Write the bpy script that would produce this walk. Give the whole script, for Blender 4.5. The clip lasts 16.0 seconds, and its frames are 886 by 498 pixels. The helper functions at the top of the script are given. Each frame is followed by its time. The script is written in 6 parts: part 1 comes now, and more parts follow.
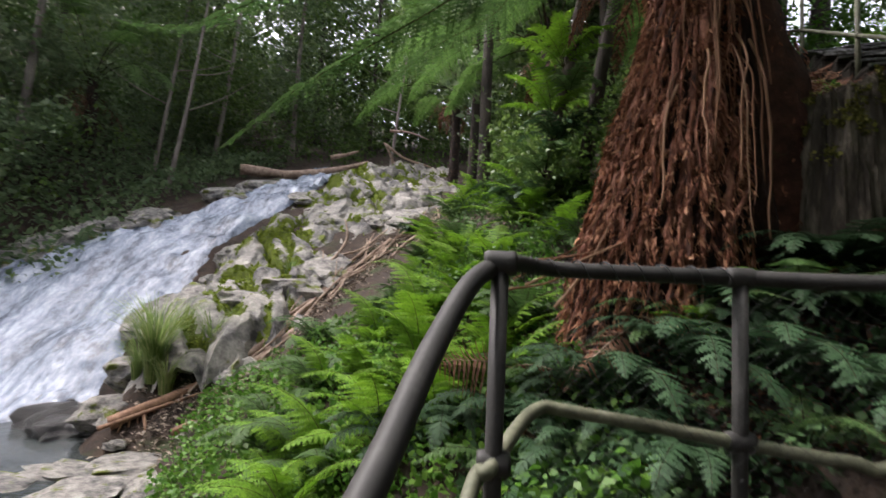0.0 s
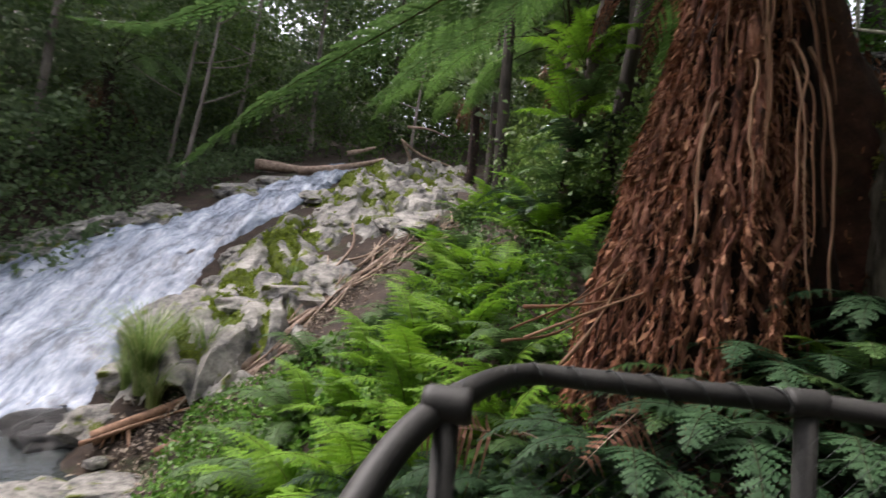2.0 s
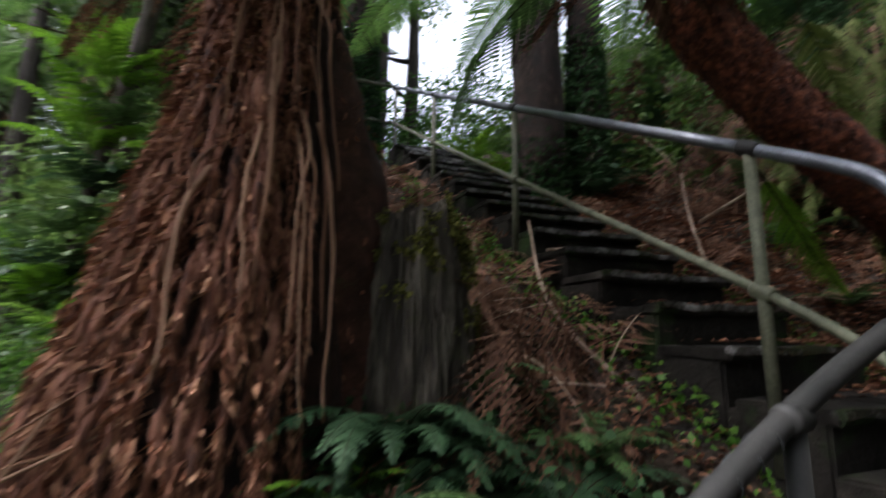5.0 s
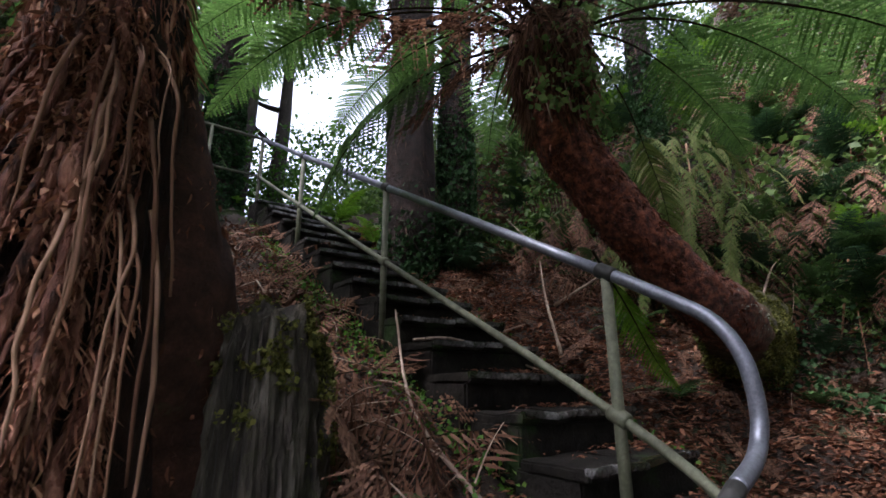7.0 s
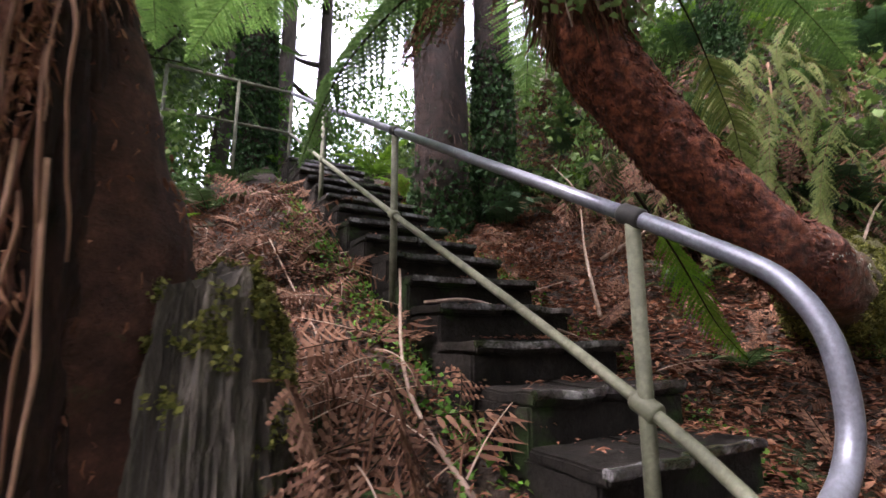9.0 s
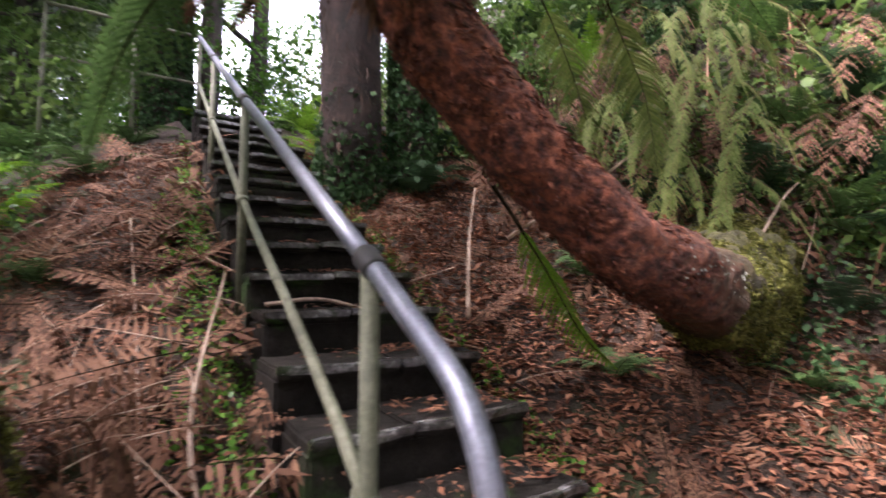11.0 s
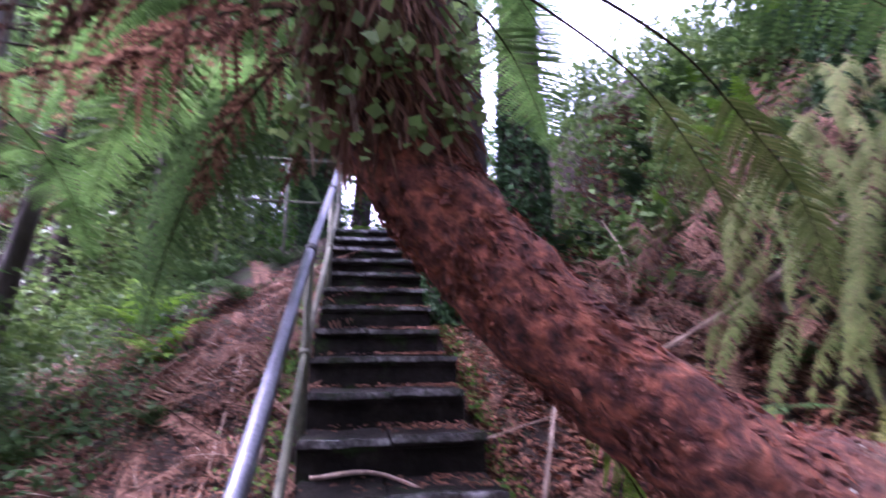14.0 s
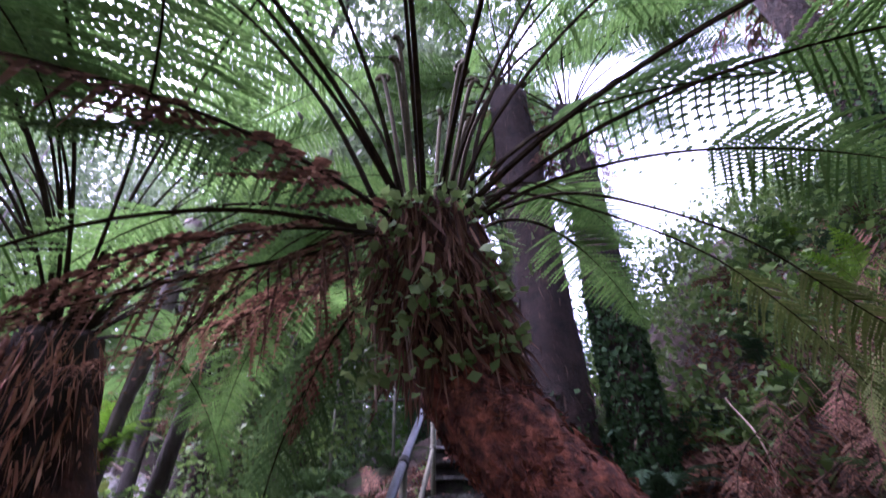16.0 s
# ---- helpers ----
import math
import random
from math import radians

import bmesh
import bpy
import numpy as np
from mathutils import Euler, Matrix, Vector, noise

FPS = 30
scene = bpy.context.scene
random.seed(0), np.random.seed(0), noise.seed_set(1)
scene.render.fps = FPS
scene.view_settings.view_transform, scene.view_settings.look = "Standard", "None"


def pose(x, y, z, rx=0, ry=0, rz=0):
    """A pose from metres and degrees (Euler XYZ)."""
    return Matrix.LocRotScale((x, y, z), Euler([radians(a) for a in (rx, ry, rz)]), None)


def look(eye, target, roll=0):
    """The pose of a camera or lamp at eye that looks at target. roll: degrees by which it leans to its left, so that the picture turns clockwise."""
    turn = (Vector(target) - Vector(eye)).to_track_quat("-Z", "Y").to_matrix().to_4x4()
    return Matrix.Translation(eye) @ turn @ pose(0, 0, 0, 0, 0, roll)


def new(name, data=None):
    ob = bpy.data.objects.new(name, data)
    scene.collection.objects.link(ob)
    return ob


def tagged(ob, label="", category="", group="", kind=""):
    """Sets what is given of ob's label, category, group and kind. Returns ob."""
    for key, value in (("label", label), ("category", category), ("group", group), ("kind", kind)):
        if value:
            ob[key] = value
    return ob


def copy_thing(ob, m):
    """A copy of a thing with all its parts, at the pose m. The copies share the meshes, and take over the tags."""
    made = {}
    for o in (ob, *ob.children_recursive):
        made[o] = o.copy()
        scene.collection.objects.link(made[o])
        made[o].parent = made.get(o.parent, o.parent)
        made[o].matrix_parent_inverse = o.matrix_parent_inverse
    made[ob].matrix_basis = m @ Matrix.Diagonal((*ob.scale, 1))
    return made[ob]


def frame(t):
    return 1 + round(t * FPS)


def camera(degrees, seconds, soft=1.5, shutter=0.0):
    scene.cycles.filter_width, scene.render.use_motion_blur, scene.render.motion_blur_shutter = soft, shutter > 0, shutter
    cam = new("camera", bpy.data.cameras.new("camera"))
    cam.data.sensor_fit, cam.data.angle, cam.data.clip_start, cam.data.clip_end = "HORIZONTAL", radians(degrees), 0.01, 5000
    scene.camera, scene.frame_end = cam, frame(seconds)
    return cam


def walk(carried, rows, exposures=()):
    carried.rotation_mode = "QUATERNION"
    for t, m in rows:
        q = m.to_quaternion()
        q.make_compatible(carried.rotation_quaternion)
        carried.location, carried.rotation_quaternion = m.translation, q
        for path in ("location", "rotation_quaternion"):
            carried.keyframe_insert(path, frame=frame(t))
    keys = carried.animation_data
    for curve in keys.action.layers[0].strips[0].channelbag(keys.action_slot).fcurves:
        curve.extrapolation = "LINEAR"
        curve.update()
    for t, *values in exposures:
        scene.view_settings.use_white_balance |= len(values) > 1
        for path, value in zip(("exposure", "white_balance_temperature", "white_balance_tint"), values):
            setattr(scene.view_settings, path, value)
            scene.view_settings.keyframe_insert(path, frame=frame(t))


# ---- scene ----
cam = camera(84.6, 16.0, 1.5, 0.7)
PATH = [
    (0, (0.253, 0.166, 1.42), (0.109, 2.157, 1.558), 2.6),
    (0.5, (0.318, 0.238, 1.528), (0.069, 2.215, 1.692), 3.5),
    (1, (0.341, 0.325, 1.6), (0.047, 2.296, 1.764), 4.3),
    (1.5, (0.355, 0.482, 1.622), (0.046, 2.453, 1.76), 4.8),
    (2, (0.388, 0.605, 1.713), (0.159, 2.589, 1.818), 4.4),
    (2.5, (0.464, 0.7, 1.77), (0.403, 2.696, 1.886), 3.6),
    (3, (0.591, 0.822, 1.838), (0.753, 2.812, 1.953), 3.2),
    (3.5, (0.74, 0.901, 1.936), (1.191, 2.846, 2.044), 2.4),
    (4, (0.813, 0.943, 1.972), (1.515, 2.81, 2.12), 1.8),
    (4.5, (0.893, 1.01, 1.969), (1.805, 2.775, 2.201), 1.2),
    (5, (1.024, 1.165, 2.04), (2.227, 2.724, 2.389), 0.6),
    (5.2, (1.049, 1.229, 2.071), (2.347, 2.698, 2.47), 0.3),
    (7.3, (1.126, 1.245, 2.34), (2.684, 2.36, 2.915), -0.1),
    (7.5, (1.152, 1.24, 2.336), (2.709, 2.342, 2.938), -0.1),
    (8, (1.27, 1.278, 2.315), (2.765, 2.459, 2.923), -0.3),
    (8.2, (1.338, 1.293, 2.314), (2.797, 2.537, 2.882), 0.2),
    (10.3, (2.112, 1.099, 2.619), (3.521, 2.501, 2.84), 0.0),
    (10.5, (2.174, 1.05, 2.629), (3.598, 2.438, 2.847), 0.4),
    (11, (2.365, 0.94, 2.745), (3.837, 2.288, 2.881), 0.0),
    (11.5, (2.574, 0.911, 2.76), (4.119, 2.175, 2.869), -1.3),
    (12, (2.75, 0.882, 2.876), (4.345, 2.081, 3.016), -1.1),
    (12.5, (2.856, 0.819, 2.961), (4.456, 2.003, 3.156), -1.6),
    (13, (3.042, 0.774, 3.031), (4.508, 2.116, 3.26), -1.1),
    (13.5, (3.085, 0.794, 3.168), (4.259, 2.386, 3.468), -1.0),
    (14, (3.081, 0.843, 3.215), (3.953, 2.594, 3.629), -0.2),
    (14.5, (3.12, 0.777, 3.274), (3.749, 2.593, 3.829), 0.5),
    (15, (3.179, 0.695, 3.306), (3.629, 2.496, 4.052), 0.4),
    (15.5, (3.192, 0.623, 3.33), (3.598, 2.355, 4.244), -0.0),
    (16, (3.21, 0.602, 3.302), (3.576, 2.244, 4.384), -1.3),
]
walk(cam, [(t, look(eye, target, roll)) for t, eye, target, roll in PATH], [(0.0, 2.15, 6450, 17), (2.5, 2.1, 6500, 18), (4.0, 2.2, 6150, 28), (5.2, 2.15, 6000, 13), (7.3, 2.5, 5800, 23), (8.0, 3.3, 6100, 29), (10.5, 3.65, 6350, 28), (12.5, 3.92, 5550, 41), (14.5, 3.9, 5250, 60), (15.5, 3.68, 5250, 58), (16.0, 3.22, 5300, 54)])

# ---- light ----
world = bpy.data.worlds.new("overcast_sky")
scene.world = world
world.use_nodes = True
wn, wl = world.node_tree.nodes, world.node_tree.links
sky = wn.new("ShaderNodeTexSky")
sky.sky_type = "NISHITA"
sky.sun_disc = False
sky.sun_elevation, sky.sun_rotation = radians(59), radians(288)
sky.air_density, sky.dust_density, sky.ozone_density = 1.0, 4.0, 0.6
wn["Background"].inputs["Strength"].default_value = 0.15
cloud = wn.new("ShaderNodeHueSaturation")
cloud.inputs["Saturation"].default_value = 0.3
wl.new(sky.outputs[0], cloud.inputs["Color"])
wl.new(cloud.outputs[0], wn["Background"].inputs["Color"])
sun = new("sun", bpy.data.lights.new("sun", "SUN"))
sun.data.energy, sun.data.angle, sun.data.color = 1.3, radians(16), (1.0, 0.96, 0.9)
sun.matrix_world = look((-8, 6.0, 16.5), (1, 3, 1))

# ---- materials ----


def shader(name, rough=0.7, metal=0.0, spec=0.4):
    m = bpy.data.materials.new(name)
    m.use_nodes = True
    b = m.node_tree.nodes["Principled BSDF"]
    b.inputs["Roughness"].default_value = rough
    b.inputs["Metallic"].default_value = metal
    b.inputs["Specular IOR Level"].default_value = spec
    return m, m.node_tree.nodes, m.node_tree.links, b


def noise_tex(n, l, scale, detail=6.0, rough=0.6, stretch=None):
    co = n.new("ShaderNodeTexCoord")
    t = n.new("ShaderNodeTexNoise")
    t.inputs["Scale"].default_value, t.inputs["Detail"].default_value, t.inputs["Roughness"].default_value = scale, detail, rough
    if stretch:
        mp = n.new("ShaderNodeMapping")
        mp.inputs["Scale"].default_value = stretch
        l.new(co.outputs["Object"], mp.inputs["Vector"])
        l.new(mp.outputs[0], t.inputs["Vector"])
    else:
        l.new(co.outputs["Object"], t.inputs["Vector"])
    return t


def ramp(n, l, source, stops):
    r = n.new("ShaderNodeValToRGB")
    e = r.color_ramp.elements
    while len(e) < len(stops):
        e.new(0.5)
    for el, (p, c) in zip(e, stops):
        el.position, el.color = p, (*c, 1)
    l.new(source, r.inputs[0])
    return r


def mix(n, l, fac, a, b, mode="MIX"):
    m = n.new("ShaderNodeMix")
    m.data_type, m.blend_type = "RGBA", mode
    for sock, v in ((m.inputs[0], fac), (m.inputs[6], a), (m.inputs[7], b)):
        if isinstance(v, (int, float)):
            sock.default_value = v
        elif isinstance(v, tuple):
            sock.default_value = (*v, 1)
        else:
            l.new(v, sock)
    return m.outputs[2]


def bump(n, l, b, height, strength=0.5, dist=0.02):
    p = n.new("ShaderNodeBump")
    p.inputs["Strength"].default_value, p.inputs["Distance"].default_value = strength, dist
    l.new(height, p.inputs["Height"])
    l.new(p.outputs[0], b.inputs["Normal"])


def surface(name, stops, scale=6.0, rough=0.8, metal=0.0, bumps=0.5, dist=0.02, stretch=None, fine=40.0, spec=0.4, patches=None):
    """A mottled surface: a coarse colour noise, a fine grain over it and relief; patches: colour, scale, from, to."""
    m, n, l, b = shader(name, rough, metal, spec)
    t = noise_tex(n, l, scale, 8, 0.65, stretch)
    col = ramp(n, l, t.outputs["Fac"], stops).outputs[0]
    g = noise_tex(n, l, fine, 4, 0.7, stretch)
    grain = ramp(n, l, g.outputs["Fac"], [(0.3, (0.55, 0.55, 0.55)), (0.7, (1.25, 1.25, 1.25))]).outputs[0]
    col = mix(n, l, 0.7, col, grain, "MULTIPLY")
    if patches:
        pc, ps, lo, hi = patches
        pt = noise_tex(n, l, ps, 7, 0.65)
        mask = ramp(n, l, pt.outputs["Fac"], [(lo, (0, 0, 0)), (hi, (1, 1, 1))]).outputs[0]
        col = mix(n, l, mask, col, mix(n, l, 0.7, pc, grain, "MULTIPLY"))
    l.new(col, b.inputs["Base Color"])
    h = mix(n, l, 0.5, t.outputs["Fac"], g.outputs["Fac"])
    bump(n, l, b, h, bumps, dist)
    return m


def mossy_foot(m):
    """Moss that takes over the trunk towards its foot, with a ragged edge."""
    n, l = m.node_tree.nodes, m.node_tree.links
    b = n["Principled BSDF"]
    old = b.inputs["Base Color"].links[0].from_socket
    co = n.new("ShaderNodeTexCoord")
    sep = n.new("ShaderNodeSeparateXYZ")
    l.new(co.outputs["Object"], sep.inputs[0])
    t = noise_tex(n, l, 7.0, 6)
    k = n.new("ShaderNodeMath")
    k.operation = "MULTIPLY_ADD"
    l.new(t.outputs["Fac"], k.inputs[0])
    k.inputs[1].default_value = 0.9
    l.new(sep.outputs["X"], k.inputs[2])
    scaled = n.new("ShaderNodeMapRange")
    l.new(k.outputs[0], scaled.inputs[0])
    scaled.inputs[1].default_value, scaled.inputs[2].default_value = 5.1, 5.9
    col = ramp(n, l, noise_tex(n, l, 18.0, 5).outputs["Fac"], [(0.3, (0.02, 0.018, 0.008)), (0.55, (0.065, 0.06, 0.02)), (0.8, (0.13, 0.12, 0.045))]).outputs[0]
    grey = n.new("ShaderNodeMapRange")
    l.new(k.outputs[0], grey.inputs[0])
    grey.inputs[1].default_value, grey.inputs[2].default_value = 4.5, 5.7
    dull = ramp(n, l, noise_tex(n, l, 26.0, 5).outputs["Fac"], [(0.38, (0.01, 0.006, 0.005)), (0.55, (0.05, 0.033, 0.023)), (0.72, (0.15, 0.12, 0.08))]).outputs[0]
    old = mix(n, l, grey.outputs[0], old, dull)
    l.new(mix(n, l, scaled.outputs[0], old, col), b.inputs["Base Color"])
    return m


def leafy(name, a, b_, c, through_light=0.35, rough=0.5, islands=True):
    """Leaf or frond: colour varies from piece to piece; some light passes through."""
    m, n, l, b = shader(name, rough, 0, 0.22)
    o = n.new("ShaderNodeObjectInfo")
    src_ = o.outputs["Random"]
    if islands:
        g = n.new("ShaderNodeNewGeometry")
        add = n.new("ShaderNodeMath")
        add.operation = "MULTIPLY_ADD"
        l.new(g.outputs["Random Per Island"], add.inputs[0])
        add.inputs[1].default_value = 0.75
        half_ = n.new("ShaderNodeMath")
        half_.operation = "MULTIPLY"
        l.new(src_, half_.inputs[0])
        half_.inputs[1].default_value = 0.25
        l.new(half_.outputs[0], add.inputs[2])
        src_ = add.outputs[0]
    col = ramp(n, l, src_, [(0.0, a), (0.5, b_), (1.0, c)]).outputs[0]
    t = noise_tex(n, l, 9.0, 4)
    shade = ramp(n, l, t.outputs["Fac"], [(0.3, (0.7, 0.7, 0.7)), (0.7, (1.2, 1.2, 1.1))]).outputs[0]
    col = mix(n, l, 0.8, col, shade, "MULTIPLY")
    l.new(col, b.inputs["Base Color"])
    tr = n.new("ShaderNodeBsdfTranslucent")
    l.new(col, tr.inputs["Color"])
    ms = n.new("ShaderNodeMixShader")
    ms.inputs[0].default_value = through_light
    l.new(b.outputs[0], ms.inputs[1])
    l.new(tr.outputs[0], ms.inputs[2])
    l.new(ms.outputs[0], n["Material Output"].inputs["Surface"])
    return m


SOIL = surface("forest_soil", [(0.3, (0.012, 0.008, 0.006)), (0.6, (0.045, 0.028, 0.018)), (0.8, (0.08, 0.05, 0.03))], 5, 0.95, bumps=0.9, dist=0.05, patches=((0.03, 0.05, 0.012), 1.3, 0.55, 0.68))
ROCK = surface("mossy_rock", [(0.34, (0.05, 0.05, 0.05)), (0.46, (0.2, 0.19, 0.175)), (0.56, (0.34, 0.32, 0.285)), (0.7, (0.46, 0.43, 0.385))], 2.6, 0.85, bumps=1.0, dist=0.08, fine=22, patches=((0.12, 0.145, 0.014), 1.9, 0.56, 0.62))
WET_ROCK = surface("wet_rock", [(0.3, (0.02, 0.02, 0.02)), (0.6, (0.07, 0.065, 0.06)), (0.8, (0.13, 0.12, 0.11))], 2.5, 0.3, bumps=0.9, dist=0.06, spec=0.6)
PIPE = surface("painted_steel_pipe", [(0.3, (0.016, 0.016, 0.015)), (0.6, (0.032, 0.031, 0.029)), (0.8, (0.055, 0.055, 0.05))], 7, 0.6, 0.0, bumps=0.15, dist=0.004, fine=90, spec=0.25)
WIRE = surface("black_binding_wire", [(0.3, (0.006, 0.007, 0.007)), (0.7, (0.02, 0.022, 0.022))], 20, 0.5)
PIPE_WORN = surface("hand_worn_steel_pipe", [(0.3, (0.11, 0.118, 0.14)), (0.6, (0.2, 0.21, 0.245)), (0.8, (0.31, 0.325, 0.355))], 6, 0.46, 0.6, bumps=0.2, dist=0.004, fine=90)
PIPE_MOSS = surface("algae_stained_pipe", [(0.3, (0.04, 0.042, 0.024)), (0.55, (0.1, 0.105, 0.065)), (0.8, (0.17, 0.165, 0.12))], 8, 0.7, 0.0, bumps=0.3, dist=0.006, fine=70)
STEP = surface("wet_mossy_timber", [(0.3, (0.005, 0.0045, 0.0035)), (0.55, (0.016, 0.0135, 0.011)), (0.8, (0.04, 0.034, 0.028))], 6, 0.8, bumps=0.8, dist=0.03, spec=0.12, patches=((0.02, 0.038, 0.01), 2.6, 0.56, 0.66))
# worn step nose with its wet highlight painted in as pale colour
EDGE = surface("worn_step_edge_highlight", [(0.36, (0.02, 0.018, 0.016)), (0.52, (0.07, 0.066, 0.062)), (0.7, (0.36, 0.35, 0.34))], 5, 0.25, bumps=0.6, dist=0.015, spec=0.6, patches=((0.02, 0.028, 0.012), 3, 0.5, 0.58))
# dark bark, its colour deepened further to stand in for backlight
DARK_BARK = surface("dark_fibrous_bark", [(0.3, (0.008, 0.006, 0.005)), (0.55, (0.03, 0.018, 0.014)), (0.8, (0.075, 0.042, 0.03))], 8, 0.95, bumps=1.0, dist=0.05, fine=40)
LEAN_BARK = mossy_foot(surface("red_bark_with_mossy_foot", [(0.32, (0.014, 0.006, 0.005)), (0.48, (0.13, 0.039, 0.024)), (0.68, (0.4, 0.13, 0.066))], 22, 0.85, bumps=1.0, dist=0.05, fine=38))
GREY_BARK = surface("pale_grey_bark", [(0.3, (0.09, 0.075, 0.065)), (0.55, (0.2, 0.17, 0.15)), (0.8, (0.32, 0.28, 0.25))], 7, 0.85, bumps=0.6, dist=0.02, stretch=(1, 1, 0.25))
BROWN_BARK = surface("grey_brown_bark", [(0.3, (0.04, 0.03, 0.026)), (0.55, (0.1, 0.08, 0.07)), (0.8, (0.19, 0.15, 0.13))], 9, 0.9, bumps=0.9, dist=0.03, stretch=(1, 1, 0.35))
TRUNK = surface("dark_forest_trunk", [(0.3, (0.015, 0.012, 0.01)), (0.55, (0.05, 0.04, 0.032)), (0.8, (0.1, 0.085, 0.07))], 7, 0.9, bumps=0.7, dist=0.03, stretch=(1, 1, 0.3))
ROOT = leafy("hanging_root", (0.06, 0.022, 0.012), (0.26, 0.108, 0.063), (0.5, 0.275, 0.175), 0.0, 0.9)
ROOT_ROPE = surface("matted_red_brown_roots", [(0.34, (0.03, 0.012, 0.008)), (0.5, (0.19, 0.075, 0.046)), (0.66, (0.42, 0.2, 0.13))], 16, 0.92, bumps=1.0, dist=0.05, stretch=(1, 1, 0.2), fine=60)
ROOT_CORE_SHADE = surface("shade_dark_root_core", [(0.3, (0.008, 0.004, 0.003)), (0.55, (0.035, 0.014, 0.009)), (0.8, (0.09, 0.036, 0.022))], 14, 0.95, bumps=1.0, dist=0.05, stretch=(1, 1, 0.35), fine=50)
ROOT_PALE = leafy("pale_hanging_root", (0.11, 0.052, 0.031), (0.21, 0.11, 0.068), (0.34, 0.205, 0.14), 0.0, 0.85, False)
RED_SIDE = surface("smooth_red_brown_fibre", [(0.3, (0.016, 0.007, 0.005)), (0.55, (0.07, 0.027, 0.016)), (0.8, (0.16, 0.068, 0.038))], 7, 0.95, bumps=0.9, dist=0.03, fine=60, patches=((0.06, 0.055, 0.02), 5.0, 0.62, 0.7))
DRIFT = surface("bleached_driftwood", [(0.3, (0.14, 0.09, 0.065)), (0.55, (0.33, 0.24, 0.18)), (0.8, (0.5, 0.41, 0.33))], 9, 0.85, bumps=0.6, dist=0.02, stretch=(1, 0.2, 1))
WOOD_RAW = surface("raw_split_wood", [(0.3, (0.12, 0.06, 0.035)), (0.6, (0.3, 0.17, 0.105)), (0.8, (0.45, 0.3, 0.2))], 9, 0.8, bumps=0.5, dist=0.02)
FERN_LIME = leafy("lime_fern", (0.07, 0.16, 0.012), (0.12, 0.25, 0.018), (0.18, 0.32, 0.03), 0.45, 0.6)
FERN_GREEN = leafy("green_fern", (0.032, 0.072, 0.02), (0.055, 0.108, 0.032), (0.088, 0.15, 0.05), 0.35, 0.6)
# brighter, more translucent FERN_GREEN; light from behind put into the crown colour
FERN_BACKLIT = leafy("backlit_tree_fern_frond", (0.042, 0.09, 0.022), (0.075, 0.145, 0.036), (0.125, 0.21, 0.058), 0.62, 0.6)
FERN_PALE = leafy("pale_hanging_fern", (0.07, 0.1, 0.022), (0.13, 0.175, 0.045), (0.23, 0.25, 0.085), 0.5, 0.7)
FERN_BLUE = leafy("bluish_dark_fern", (0.018, 0.045, 0.02), (0.03, 0.068, 0.03), (0.05, 0.1, 0.046), 0.3, 0.6)
FERN_DEAD = leafy("dead_brown_fern", (0.025, 0.012, 0.008), (0.11, 0.053, 0.033), (0.27, 0.15, 0.098), 0.25, 0.85)
RED_FIBRE = leafy("red_bark_fibre", (0.02, 0.007, 0.005), (0.085, 0.027, 0.017), (0.2, 0.068, 0.038), 0.0, 0.85)
DARK_FIBRE = leafy("dark_bark_fibre", (0.014, 0.009, 0.007), (0.05, 0.03, 0.022), (0.12, 0.075, 0.055), 0.0, 0.9)
STUMP_BARK = surface("damp_mossy_stump", [(0.3, (0.014, 0.011, 0.009)), (0.5, (0.055, 0.045, 0.033)), (0.72, (0.2, 0.175, 0.135))], 11, 0.95, bumps=1.0, dist=0.05, stretch=(1, 1, 0.25), patches=((0.06, 0.062, 0.02), 4.0, 0.56, 0.66))
STALK = surface("dark_fern_stalk", [(0.3, (0.01, 0.0075, 0.005)), (0.6, (0.028, 0.021, 0.012)), (0.8, (0.06, 0.048, 0.022))], 12, 0.95, bumps=0.4, dist=0.004, spec=0.03)
STALK_GREEN = surface("green_fern_stalk", [(0.3, (0.03, 0.03, 0.01)), (0.6, (0.06, 0.05, 0.022)), (0.8, (0.1, 0.065, 0.035))], 12, 0.9, bumps=0.4, dist=0.004, spec=0.15)
LEAF = leafy("forest_leaf", (0.042, 0.085, 0.02), (0.08, 0.14, 0.032), (0.135, 0.2, 0.055), 0.45, 0.45)
# leaf colour raised above LEAF to stand in for light on far foliage
LEAF_BRIGHTENED = leafy("brightened_forest_leaf", (0.06, 0.1, 0.045), (0.11, 0.165, 0.08), (0.17, 0.22, 0.115), 0.45, 0.45)
LEAF_BRIGHT = leafy("bright_herb_leaf", (0.035, 0.1, 0.012), (0.065, 0.16, 0.02), (0.12, 0.22, 0.035), 0.4, 0.45)
IVY = leafy("ivy_leaf", (0.014, 0.04, 0.014), (0.028, 0.068, 0.022), (0.05, 0.095, 0.033), 0.25, 0.7)
LITTER = leafy("fallen_leaf", (0.03, 0.012, 0.008), (0.17, 0.068, 0.038), (0.36, 0.18, 0.11), 0.15, 0.75)
LITTER_GREY = leafy("grey_flood_debris", (0.05, 0.04, 0.032), (0.16, 0.125, 0.1), (0.34, 0.28, 0.23), 0.1, 0.85)
GRASS = leafy("stream_grass", (0.08, 0.14, 0.035), (0.15, 0.23, 0.065), (0.3, 0.32, 0.15), 0.4, 0.5)


